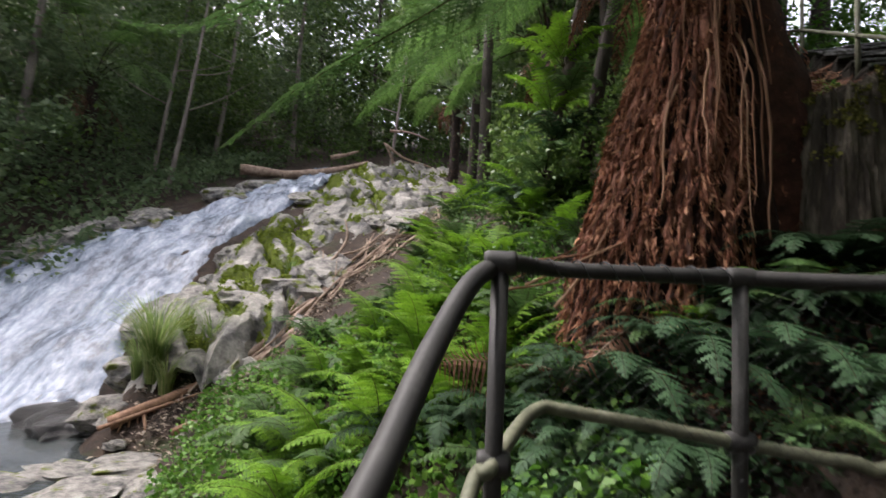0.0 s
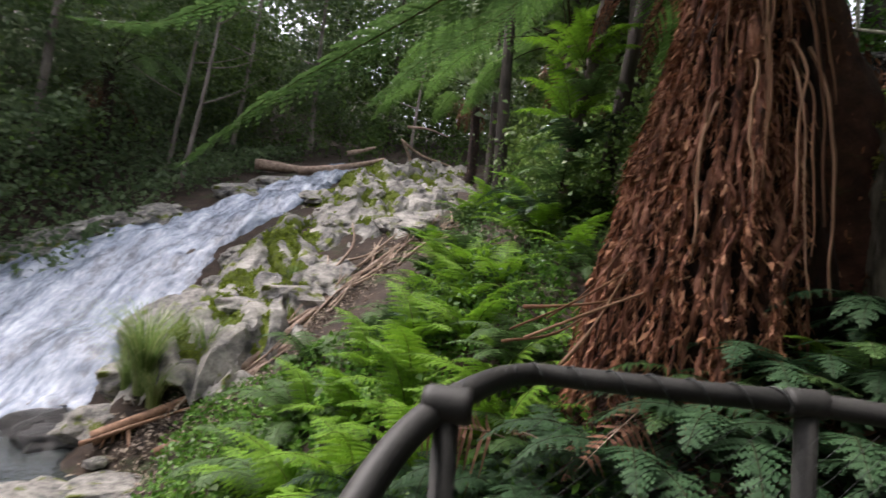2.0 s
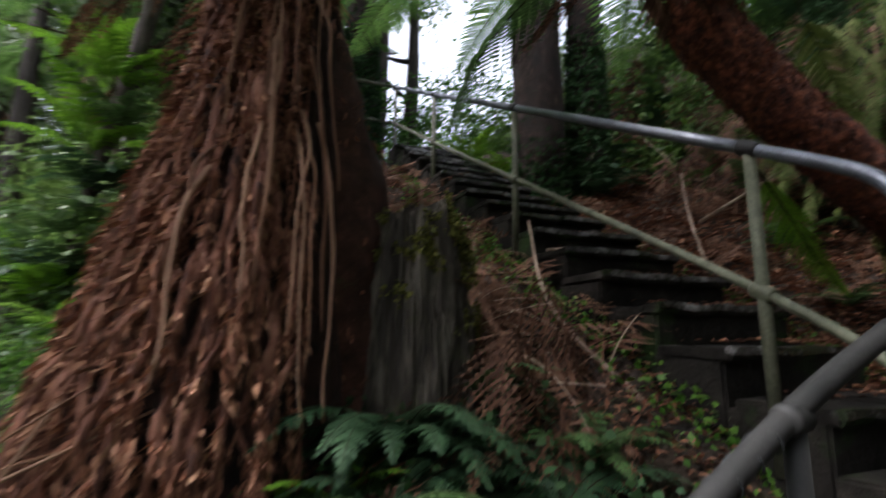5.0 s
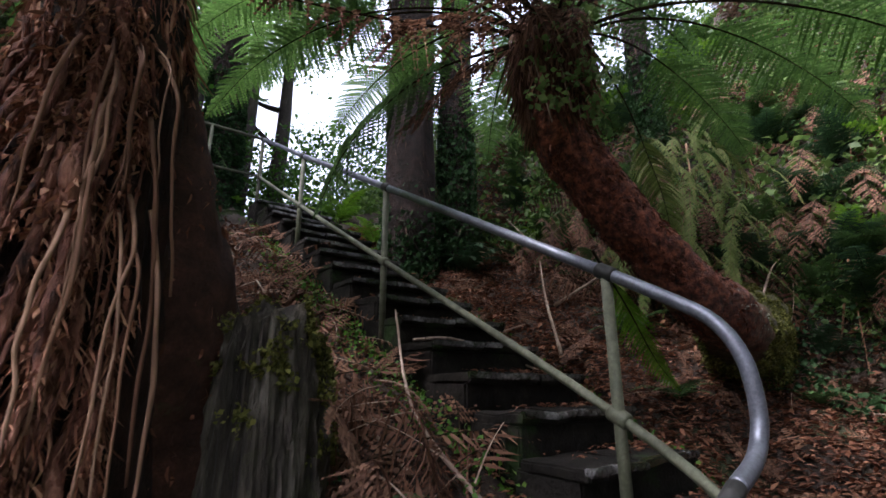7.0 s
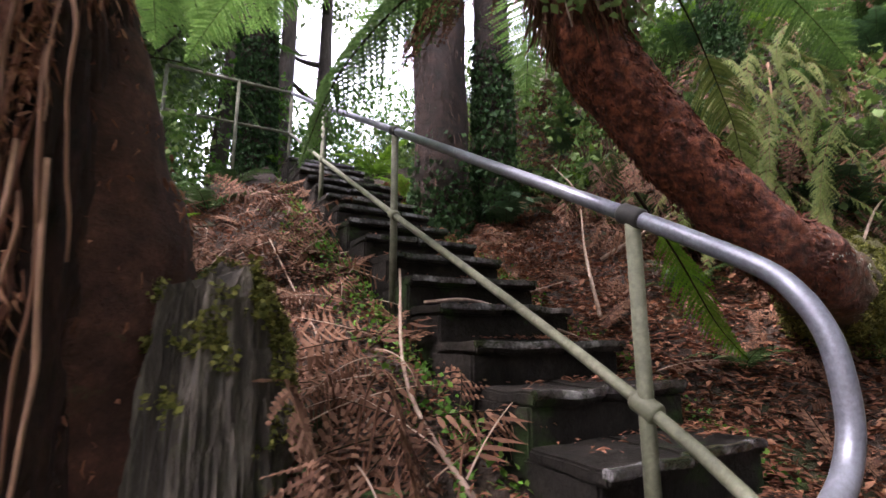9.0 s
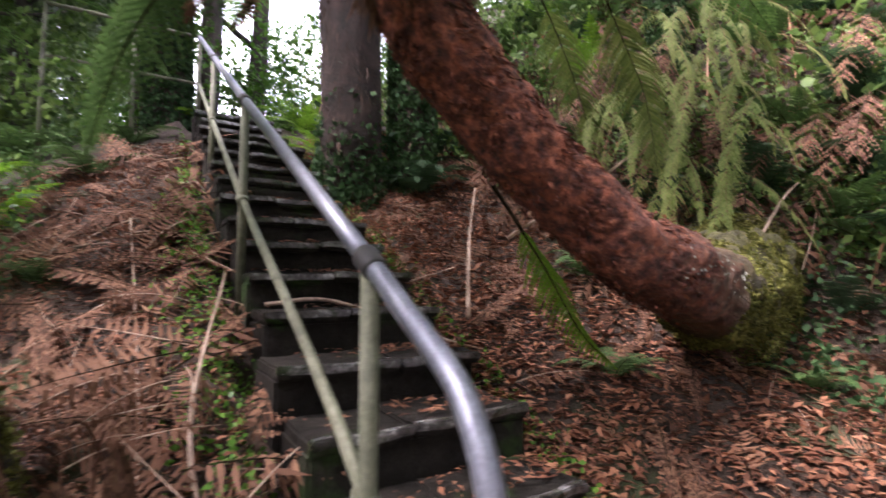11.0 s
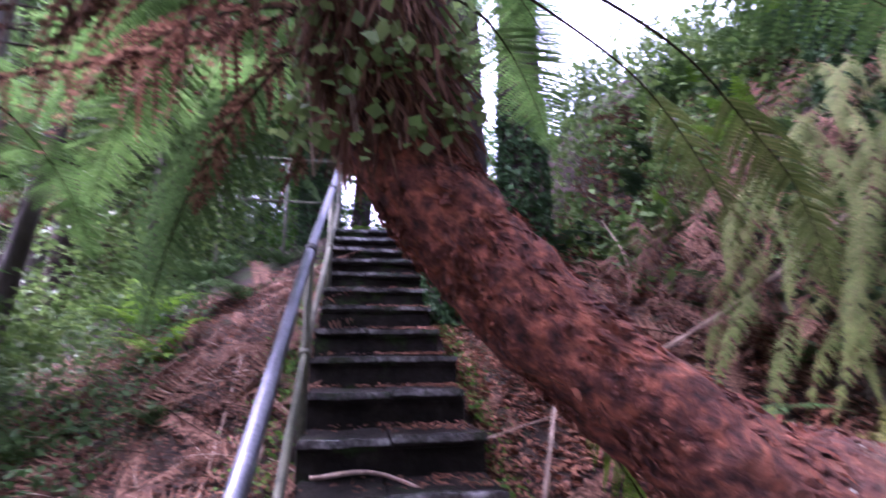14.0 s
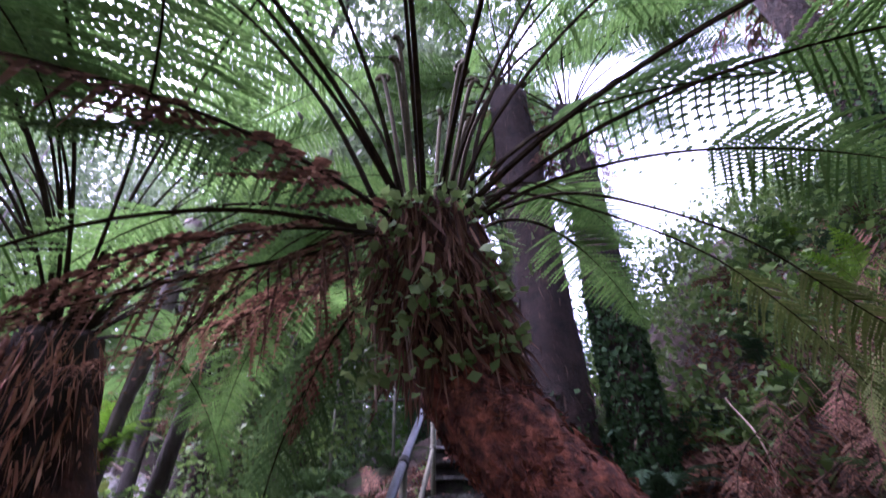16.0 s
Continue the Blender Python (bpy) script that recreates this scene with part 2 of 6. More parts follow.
def water_material():
    m, n, l, b = shader("white_water", 0.25, 0, 0.6)
    t = noise_tex(n, l, 1.7, 8, 0.62, (1.9, 0.42, 0.42))
    f = noise_tex(n, l, 9.0, 6, 0.65, (1.3, 0.6, 0.6))
    both = mix(n, l, 0.38, t.outputs["Fac"], f.outputs["Fac"])
    col = ramp(n, l, both, [(0.37, (0.05, 0.06, 0.075)), (0.46, (0.16, 0.19, 0.245)), (0.55, (0.31, 0.355, 0.43)), (0.68, (0.58, 0.62, 0.69))]).outputs[0]
    l.new(col, b.inputs["Base Color"])
    bump(n, l, b, both, 0.7, 0.08)
    return m


def pond_material():
    m, n, l, b = shader("dark_pool_water", 0.08, 0, 0.6)
    t = noise_tex(n, l, 2.0, 5, 0.6, (1.0, 1.0, 1.0))
    col = ramp(n, l, t.outputs["Fac"], [(0.35, (0.02, 0.024, 0.024)), (0.65, (0.06, 0.068, 0.068))]).outputs[0]
    l.new(col, b.inputs["Base Color"])
    f = noise_tex(n, l, 14.0, 3, 0.5)
    bump(n, l, b, f.outputs["Fac"], 0.25, 0.03)
    return m


WATER, POND = water_material(), pond_material()

# ---- building helpers ----


def link_mesh(name, bm, material, smooth=True):
    me = bpy.data.meshes.new(name)
    bm.to_mesh(me)
    bm.free()
    me.materials.append(material)
    if smooth:
        me.shade_smooth()
    return new(name, me)


def part(name, bm, material, parent=None, label="", smooth=True):
    ob = link_mesh(name, bm, material, smooth)
    if parent:
        ob.parent = parent
    return tagged(ob, label) if label else ob


def shared(name, me, parent=None, m=None):
    """One more object on a mesh that others use too."""
    ob = new(name, me)
    if parent:
        ob.parent = parent
    if m:
        ob.matrix_basis = m
    return ob


def thing(name, label, category, group="", kind="", at=(0, 0, 0)):
    ob = new(name)
    ob.empty_display_size = 0.1
    ob.location = at
    return tagged(ob, label, category, group, kind)


def tube(bm, pts, radii, seg=8, caps=True, rough=0.0, rseed=0):
    """A round tube through the points; rough: uneven radius."""
    pts = [Vector(p) for p in pts]
    if not hasattr(radii, "__len__"):
        radii = [radii] * len(pts)
    rings, side = [], None
    for i, p in enumerate(pts):
        d = (pts[min(i + 1, len(pts) - 1)] - pts[max(i - 1, 0)]).normalized()
        if side is None:
            side = d.orthogonal().normalized()
        side = (side - d * side.dot(d)).normalized()
        up = d.cross(side)
        ring = []
        for k in range(seg):
            a = 2 * math.pi * k / seg
            q = side * math.cos(a) + up * math.sin(a)
            r = radii[i]
            if rough:
                r *= 1 + rough * noise.noise((p + q * radii[i]) * 5 + Vector((rseed, 0, 0))) + 0.5 * rough * noise.noise((p + q * radii[i]) * 17)
            ring.append(bm.verts.new(p + q * r))
        rings.append(ring)
    for a, b in zip(rings, rings[1:]):
        for k in range(seg):
            bm.faces.new((a[k], a[(k + 1) % seg], b[(k + 1) % seg], b[k]))
    if caps:
        bm.faces.new(rings[0][::-1])
        bm.faces.new(rings[-1])
    return bm


def curve_points(ctrl, n=10):
    """Points on a smooth line through a few places."""
    c = [Vector(p) for p in ctrl]
    c = [c[0] * 2 - c[1]] + c + [c[-1] * 2 - c[-2]]
    out = []
    for i in range(1, len(c) - 2):
        for k in range(n):
            t = k / n
            a, b, d, e = c[i - 1], c[i], c[i + 1], c[i + 2]
            out.append(0.5 * ((2 * b) + (d - a) * t + (2 * a - 5 * b + 4 * d - e) * t * t + (3 * b - a - 3 * d + e) * t ** 3))
    out.append(c[-2])
    return out


def smooth01(x):
    x = min(1.0, max(0.0, x))
    return x * x * (3 - 2 * x)


# ---- plan of the ground ----
AX, AY = 0.268, 0.963


def along(x, y):
    return AX * x + AY * y


def across(x, y):
    return AY * x - AX * y


def stair_place(a, n):
    return (AX * a + AY * n, AY * a - AX * n)


RISE, RUN, LANDING = 0.196, 0.356, 1.63


def stair_z(a):
    return LANDING + 0.55 * min(6.0, max(0.0, a - 2.46))


def creek_z(y, x=0.0):
    y -= 1.2 * smooth01((-3.9 - x) / 0.8) * float(np.interp(y, [8, 12], [1, 0.3]))
    return float(np.interp(y, [-40, 4.6, 5.6, 7.1, 9.05, 11.8, 16, 24, 60], [-0.95, -0.95, -0.35, 0.65, 1.95, 3.35, 4.9, 7.2, 14]))


def corridor(x, y):
    """Height and weight of the lower path: first flight, landing, second flight."""
    best = (0.0, 0.0)
    if y < 0.8:
        w = 1 - smooth01((abs(x - 0.75) - 0.75) / 0.5)
        z = 0.12 - 0.55 * max(0.0, 0.62 - y)
        best = (z, w)
    w2 = 1 - smooth01((max(abs(x - 1.6) - 1.5, 0) + max(abs(y - 0.75) - 0.95, 0)) / 0.35)
    if w2 > best[1]:
        z2 = 0.3 + 1.1 * min(1.0, max(0.0, (x - 1.15) / 1.6))
        best = (z2, w2)
    return best


def ground_z(x, y, fine=True):
    a, n = along(x, y), across(x, y)
    s = stair_z(a)
    if n > 3.5:
        top = 9.0 - 6.8 * smooth01((a - 3.2) / 3.0)
        z = s - 0.04 + 0.3 * (n - 3.5)
        rise = 2.0 * max(0.0, n - 5.4)
        z += top * (1 - math.exp(-rise / top)) if rise else 0.0
    elif n > 2.4:
        z = s - 0.26
        z += smooth01((n - 3.4) / 0.1) * 0.22
    else:
        d = 2.4 - n
        z = s - 0.12 - 0.45 * d
        c = creek_z(y, x)
        c += 0.55 * max(0.0, -8.8 - x)
        k = 0.35
        z = max(z, c) + k * math.exp(-abs(z - c) / k) * 0.3 if x > -2.2 else max(z, c)
    if y > 18 or a > 9:
        z += 0.12 * max(0.0, y - 18)
    cz, cw = corridor(x, y)
    z = z * (1 - cw) + cz * cw
    if fine:
        k = 0.12 if n < 2.2 or n > 3.7 else 0.02
        k *= 1 - cw
        z += k * (noise.noise((x * 0.9, y * 0.9, 3.1)) + 0.5 * noise.noise((x * 2.7, y * 2.7, 1.0)))
    return z


def grid_axis(lo, hi, mid, fine_step, grow):
    out, p, st = [mid], mid, fine_step
    while p < hi:
        if p > mid + 9:
            st *= grow
        p += st
        out.append(p)
    p, st = mid, fine_step
    while p > lo:
        if p < mid - 9:
            st *= grow
        p -= st
        out.insert(0, p)
    return out


def build_ground():
    xs, ys = grid_axis(-90, 90, 0.5, 0.14, 1.12), grid_axis(-60, 110, 4.0, 0.14, 1.12)
    verts = [(x, y, ground_z(x, y)) for y in ys for x in xs]
    w = len(xs)
    faces = [(j * w + i, j * w + i + 1, (j + 1) * w + i + 1, (j + 1) * w + i) for j in range(len(ys) - 1) for i in range(w - 1)]
    me = bpy.data.meshes.new("ground")
    me.from_pydata(verts, [], faces)
    me.shade_smooth()
    me.materials.append(SOIL)
    tagged(new("ground", me), "dark damp forest soil sloping down to a stream", "ground", kind="structure")


build_ground()

# ---- stream ----


def build_water():
    pool = bmesh.new()
    n = 40
    for i in range(n):
        a = 2 * math.pi * i / n
        r = 1 + 0.12 * noise.noise((math.cos(a) * 2, math.sin(a) * 2, 0))
        pool.verts.new((-6.2 + 3.4 * r * math.cos(a), 4.5 + 3.0 * r * math.sin(a), -0.62))
    pool.faces.new(pool.verts)
    tagged(link_mesh("water", pool, POND), "still dark pool below the cascade", "water", kind="structure")
    # the cascade: a rippled sheet that follows the rock
    nu, nv = 150, 60
    verts, faces = [], []
    for j in range(nu + 1):
        y = 6.05 + 12.5 * (j / nu) ** 1.2
        right = float(np.interp(y, [5, 6.75, 8.1, 9.1, 10.3, 12, 14, 16, 19], [-4.7, -4.95, -5.15, -5.05, -4.9, -4.25, -4.3, -4.4, -5.0]))
        left = float(np.interp(y, [5, 8.3, 9.1, 9.5, 10, 10.9, 12, 14, 16, 19], [-9.8, -9.8, -9.3, -8.6, -7.8, -6.7, -6.0, -5.6, -5.5, -6.4]))
        for i in range(nv + 1):
            u = i / nv
            x = left + (right - left) * u
            z = creek_z(y, x) + 0.14
            q = Vector((x * 1.3, y * 0.7, 0.0))
            z += 0.1 * noise.noise((x * 0.6, y * 2.2, 4.0)) + 0.12 * noise.noise(q) + 0.09 * noise.noise(q * 2.6) + 0.06 * noise.noise(q * 7) + 0.03 * noise.noise(q * 16)
            z -= 0.2 * (1 - min(1.0, 14 * u * (1 - u)))
            verts.append((x, y, max(z, -0.75)))
    for j in range(nu):
        for i in range(nv):
            p = j * (nv + 1) + i
            faces.append((p, p + 1, p + nv + 2, p + nv + 1))
    me = bpy.data.meshes.new("cascade_water")
    me.from_pydata(verts, [], faces)
    me.shade_smooth()
    me.materials.append(WATER)
    tagged(new("cascade_water", me), "foaming white water rushing down a rock slope", "water", kind="structure")


build_water()

# ---- stairs ----


def slab(bm, corners, z0, z1, bevel=0.012):
    """An upright block on four plan corners with softened edges."""
    lo = [bm.verts.new((x, y, z0)) for x, y in corners]
    hi = [bm.verts.new((x, y, z1)) for x, y in corners]
    fs = [bm.faces.new(lo[::-1]), bm.faces.new(hi)]
    for i in range(4):
        fs.append(bm.faces.new((lo[i], lo[(i + 1) % 4], hi[(i + 1) % 4], hi[i])))
    if bevel:
        es = list({e for f in fs for e in f.edges})
        bmesh.ops.bevel(bm, geom=es, offset=bevel, segments=2, affect="EDGES", clamp_overlap=True)


def worn(bm, amount, cuts=7):
    """Break up the long edges of a block and wear them unevenly."""
    long = [e for e in bm.edges if e.calc_length() > 0.25]
    bmesh.ops.subdivide_edges(bm, edges=long, cuts=cuts, use_grid_fill=True)
    for v in bm.verts:
        q = v.co * 7
        v.co += Vector((noise.noise(q), noise.noise(q + Vector((9, 0, 0))), noise.noise(q + Vector((0, 9, 0))))) * amount


def build_upper_stairs():
    rnd = random.Random(4)
    stairs = thing("upper_stairs", "steep dark wet steps with moss and worn edges painted pale as highlights", "stairs", kind="structure")
    for k in range(16):
        a0 = 2.46 + RUN * (k + 1) - RUN
        z = LANDING + RISE * (k + 1) - 0.01
        a0 += rnd.uniform(-0.02, 0.02)
        n0, n1 = 2.52 + rnd.uniform(-0.02, 0.02), 3.46 + rnd.uniform(-0.05, 0.06)
        bm = bmesh.new()
        slab(bm, [stair_place(a0 + 0.03, n0), stair_place(a0 + 0.03, n1), stair_place(a0 + RUN + 0.06, n1), stair_place(a0 + RUN + 0.06, n0)], z - 0.34, z - 0.05)
        step = part("step", bm, STEP, stairs, smooth=False)
        split = rnd.uniform(0.35, 0.65)
        for lo, hi in ((n0, n0 + (n1 - n0) * split - 0.004), (n0 + (n1 - n0) * split + 0.004, n1)):
            bm = bmesh.new()
            dz, da = rnd.uniform(-0.012, 0.006), rnd.uniform(-0.02, 0.01)
            slab(bm, [stair_place(a0 + da, lo), stair_place(a0 + da, hi), stair_place(a0 + RUN + 0.02, hi), stair_place(a0 + RUN + 0.02, lo)], z - 0.055 + dz, z + dz, 0.01)
            worn(bm, 0.014)
            part("tread", bm, STEP, step, smooth=False)
            bm = bmesh.new()
            slab(bm, [stair_place(a0 + da - 0.012, lo), stair_place(a0 + da - 0.012, hi), stair_place(a0 + da + 0.028, hi), stair_place(a0 + da + 0.028, lo)], z - 0.03 + dz, z + dz + 0.005, 0.006)
            worn(bm, 0.014)
            part("edge", bm, EDGE, step, smooth=False)
    return stairs


def build_lower_stairs():
    low = thing("lower_stairs", "dark wet steps and landing with leaf litter", "stairs", kind="structure")
    for k in range(10):
        y1 = 0.72 - 0.34 * k
        z = 0.48 - 0.19 * (k + 1)
        bm = bmesh.new()
        slab(bm, [(0.08, y1 - 0.36), (1.2, y1 - 0.36), (1.2, y1), (0.08, y1)], z - 0.3, z)
        part("step", bm, STEP, low, smooth=False)
    bm = bmesh.new()
    slab(bm, [(0.1, 0.725), (1.22, 0.725), (1.22, 1.62), (0.4, 1.62)], 0.15, 0.48)
    part("landing", bm, STEP, low, smooth=False)
    for k in range(6):
        x0 = 1.225 + 0.262 * k
        z = 0.48 + 0.19 * (k + 1)
        bm = bmesh.new()
        slab(bm, [(x0, 0.45), (x0 + 0.28, 0.4), (x0 + 0.28, 1.42), (x0, 1.5)], z - 0.3, z)
        part("step", bm, STEP, low, smooth=False)
    bm = bmesh.new()
    slab(bm, [(2.82, -0.3), (3.9, -0.3), stair_place(2.44, 3.5), stair_place(2.44, 2.42)], 1.3, LANDING - 0.01)
    part("landing", bm, STEP, low, smooth=False)


build_upper_stairs()
build_lower_stairs()

# ---- railing ----


def build_railing():
    rail = thing("railing", "bent steel pipe handrail with mid rail and posts", "railing", kind="structure")
    t0, tj, bend = Vector((0.315, 1.495, 1.48)), Vector((1.12, 1.84, 1.48)), Vector((2.75, 1.45, 2.1))
    b_, a_ = Vector((3.133, 1.888, 2.794)), Vector((3.623, 3.644, 3.795))
    c_, p_ = Vector((4.14, 5.4, 4.79)), Vector((4.604, 7.003, 5.719))

    def pipe(name, ctrl, r, mat, n=8, label=""):
        part(name, tube(bmesh.new(), curve_points(ctrl, n) if n > 1 else ctrl, r, 14), mat, rail, label)

    pipe("handrail", [(-0.1, -1.6, -0.24), (0.03, 0.3, 0.83), (0.13, 0.93, 1.17), (0.18, 1.2, 1.31), (0.25, 1.41, 1.435), (0.35, 1.6, 1.485), (0.47, 1.83, 1.485), (0.62, 1.86, 1.482), (0.9, 1.85, 1.48), tuple(tj), (1.4, 1.76, 1.476), (1.52, 1.73, 1.49), (1.7, 1.69, 1.585), (2.26, 1.56, 1.885), (2.7, 1.46, 2.07)], 0.027, PIPE)
    pipe("handrail_bend", [(2.7, 1.46, 2.07), (2.86, 1.435, 2.105), (2.96, 1.42, 2.15), (3.0, 1.408, 2.23), (3.0, 1.41, 2.33), (3.004, 1.425, 2.42), (3.014, 1.465, 2.505), (3.035, 1.535, 2.58), (3.08, 1.71, 2.69), tuple(b_)], 0.026, PIPE_WORN)
    pipe("upper_handrail", [tuple(b_), tuple(a_), tuple(c_), tuple(p_)], 0.026, PIPE_WORN, 6)
    drop = Vector((0, 0, 0.58))
    pipe("mid_rail", [(2.8, 1.35, 1.86), tuple(b_ - drop), tuple(a_ - drop), tuple(c_ - drop), tuple(p_ - drop)], 0.02, PIPE_MOSS, 6)
    pipe("mid_rail", [(0.03, 0.2, 0.25), (0.24, 1.35, 0.86), (0.31, 1.47, 0.95), (0.45, 1.75, 1.03), (0.6, 1.8, 1.02), (1.12, 1.83, 0.95), (1.4, 1.76, 0.935), (1.55, 1.72, 0.96), (2.26, 1.56, 1.36)], 0.021, PIPE_MOSS)
    posts = [(t0, 0.3, PIPE), (tj, 0.3, PIPE), (Vector((2.26, 1.56, 1.875)), 0.9, PIPE), (b_, 1.55, PIPE_MOSS), (a_, 2.5, PIPE_MOSS), (c_, 3.5, PIPE_MOSS), (p_, 4.4, PIPE_MOSS), (Vector((0.03, 0.3, 0.83)), -0.3, PIPE)]
    for top, foot, mat in posts:
        part("post", tube(bmesh.new(), [(top.x, top.y, foot), (top.x, top.y, top.z - 0.01)], 0.024, 14), mat, rail)
        for q in (top, top - (drop if top.z > 2.3 else Vector((0, 0, 0.53)))):
            d = Vector((0.268, 0.963, 0.55)).normalized() * 0.045 if top.z > 2.3 else Vector((0.045, 0, 0))
            part("clamp", tube(bmesh.new(), curve_points([q - d, q - d * 0.5, q + d * 0.5, q + d], 2), [0.029, 0.034, 0.034, 0.034, 0.034, 0.034, 0.029], 14), mat if q is not top else PIPE, rail, "cast pipe fitting")
    # top landing railing
    q0, q1 = p_, Vector((3.2, 7.5, 5.75))
    pipe("top_rail", [tuple(q0), tuple(q1)], 0.022, PIPE_MOSS, 1)
    pipe("mid_rail", [tuple(q0 - drop), tuple(q1 - drop)], 0.018, PIPE_MOSS, 1)
    for k in (0.45, 1.0):
        q = q0.lerp(q1, k)
        part("post", tube(bmesh.new(), [(q.x, q.y, 4.0), tuple(q)], 0.022, 12), PIPE_MOSS, rail)
    # thin binding wire round the landing rail
    for lo, hi, turns in ((Vector((0.47, 1.83, 1.485)), tj, 7), (Vector((1.7, 1.69, 1.585)), Vector((2.2, 1.574, 1.853)), 8), (Vector((0.33, 1.55, 1.48)), Vector((0.46, 1.81, 1.486)), 6)):
        w = []
        for k in range(240):
            base = lo.lerp(hi, k / 239)
            ang = 2 * math.pi * turns * k / 239
            w.append(base + Vector((0.3 * math.sin(ang) * (hi.z - lo.z), math.cos(ang), math.sin(ang))) * 0.0295)
        part("binding_wire", tube(bmesh.new(), w, 0.003, 5), WIRE, rail, "thin dark wire wound round the rail")
    # wire netting under the landing rail
    net = bmesh.new()
    span, cell = 1.0, 0.055
    p0, p1 = Vector((0.45, 1.85, 0)), Vector((1.9, 1.68, 0))
    length = (p1 - p0).length
    for s in (-1, 1):
        k = -int(span / cell) - 1
        while k * cell < length + span:
            pts = []
            for i in range(25):
                v = i / 24 * span
                u = k * cell + (v if s > 0 else span - v)
                if 0 <= u <= length:
                    q = p0.lerp(p1, u / length)
                    pts.append((q.x, q.y + 0.01 * s, 0.42 + v + 0.25 * max(0, u - 0.7)))
            if len(pts) > 2:
                tube(net, pts, 0.0007, 3, False)
            k += 1
    part("wire_netting", net, WIRE, rail, "rusted diamond wire netting")


build_railing()

# ---- plant helpers ----


def rows_mesh(name, verts, faces, mats, index=None):
    me = bpy.data.meshes.new(name)
    me.from_pydata([tuple(v) for v in verts], [], faces)
    for m in mats:
        me.materials.append(m)
    if index:
        me.polygons.foreach_set("material_index", index)
    return me


def frond_mesh(ctrl, width, pairs, leaf, stalk, bare=0.12, thick=0.006, fine=True, hang=0.25, seed=0, ragged=0.0, curl=0.0):
    """A fern frond: a tapering stalk along the places given, with pinnae on both sides; fine: pinnae cut into leaflets."""
    rnd = random.Random(seed)
    pts = curve_points(ctrl, max(4, int(14 / (len(ctrl) - 1))))
    lens = [0.0]
    for p, q in zip(pts, pts[1:]):
        lens.append(lens[-1] + (q - p).length)
    total = lens[-1]

    def place(s):
        d = s * total
        for i in range(len(pts) - 1):
            if lens[i + 1] >= d or i == len(pts) - 2:
                k = (d - lens[i]) / max(1e-6, lens[i + 1] - lens[i])
                return pts[i].lerp(pts[i + 1], k), (pts[i + 1] - pts[i]).normalized()

    bm = bmesh.new()
    tube(bm, pts, [thick * (1 - 0.85 * i / (len(pts) - 1)) for i in range(len(pts))], 5)
    verts, faces, index = [v.co.copy() for v in bm.verts], [], []
    bm.verts.index_update()
    for fc in bm.faces:
        faces.append(tuple(v.index for v in fc.verts))
        index.append(1)
    bm.free()
    ref = Vector((0, 0, 1))
    for i in range(pairs):
        u = (i + 0.5) / pairs
        s = bare + (1 - bare) * u
        p, d = place(s)
        side = d.cross(ref)
        if side.length < 0.15:
            side = d.cross(Vector((0.3, 1, 0)))
        side.normalize()
        up = side.cross(d).normalized()
        prof = min(1.0, (u + 0.12) / 0.3) ** 0.6 * (1 - u) ** 0.75 * 1.25
        ln = width * max(0.05, min(1.0, prof))
        for sg in (-1, 1):
            if rnd.random() < ragged:
                continue
            l_ = ln * rnd.uniform(0.85, 1.1)
            ax = (side * sg * rnd.uniform(0.85, 1.0) + d * rnd.uniform(0.3, 0.5) + up * rnd.uniform(-0.12, 0.1)).normalized()
            wv = d - ax * d.dot(ax)
            wv.normalize()
            nrm = ax.cross(wv).normalized()
            step = total * (1 - bare) / pairs
            if fine:
                m = max(5, min(14, int(l_ / (step * 0.42))))
                for j in range(m):
                    v = (j + 0.4) / m
                    q = p + ax * l_ * v + ref * (-hang * l_ * v * v) + nrm * curl * l_ * v * v
                    w = step * 0.62 * (1 - v) ** 0.55 + 0.001
                    hw = l_ / m * 0.46
                    for s2 in (-1, 1):
                        tip = q + wv * s2 * w + ax * hw * 0.55 - ref * w * 0.12
                        b = len(verts)
                        verts += [q - ax * hw, q + wv * s2 * w * 0.8 - ax * hw * 0.7, tip, q + ax * hw]
                        faces.append((b, b + 1, b + 2, b + 3))
                        index.append(0)
                b = len(verts)
                h2 = min(step * 0.26, 0.006)
                q1 = p + ax * l_ * 0.5 + ref * (-hang * l_ * 0.25) + nrm * curl * l_ * 0.25
                verts += [p - wv * h2, p + wv * h2, q1 + wv * h2, q1 - wv * h2, p + ax * l_ * 0.97 + ref * (-hang * l_) + nrm * curl * l_]
                faces += [(b, b + 1, b + 2, b + 3), (b + 3, b + 2, b + 4)]
                index += [0, 0]
            else:
                w = step * 0.42
                k, last = 3, None
                for j in range(k + 1):
                    v = j / k
                    q = p + ax * l_ * v + ref * (-hang * l_ * v * v) + nrm * curl * l_ * v * v
                    ww = w * (0.55 + 0.45 * v if j < 2 else 1 - v) + 0.0008
                    b = len(verts)
                    if j == 0:
                        ring = 5 * min(len(pts) - 1, int(round(s * (len(pts) - 1))))
                        verts.append(p + d * w * 0.6)
                        faces.append((ring, ring + 1, b))
                        index.append(1)
                        last = (ring, b)
                        continue
                    verts += [q - wv * ww, q + wv * ww]
                    faces.append((last[0], last[1], b + 1, b))
                    index.append(0)
                    last = (b, b + 1)
    return rows_mesh("frond", verts, faces, (leaf, stalk), index)


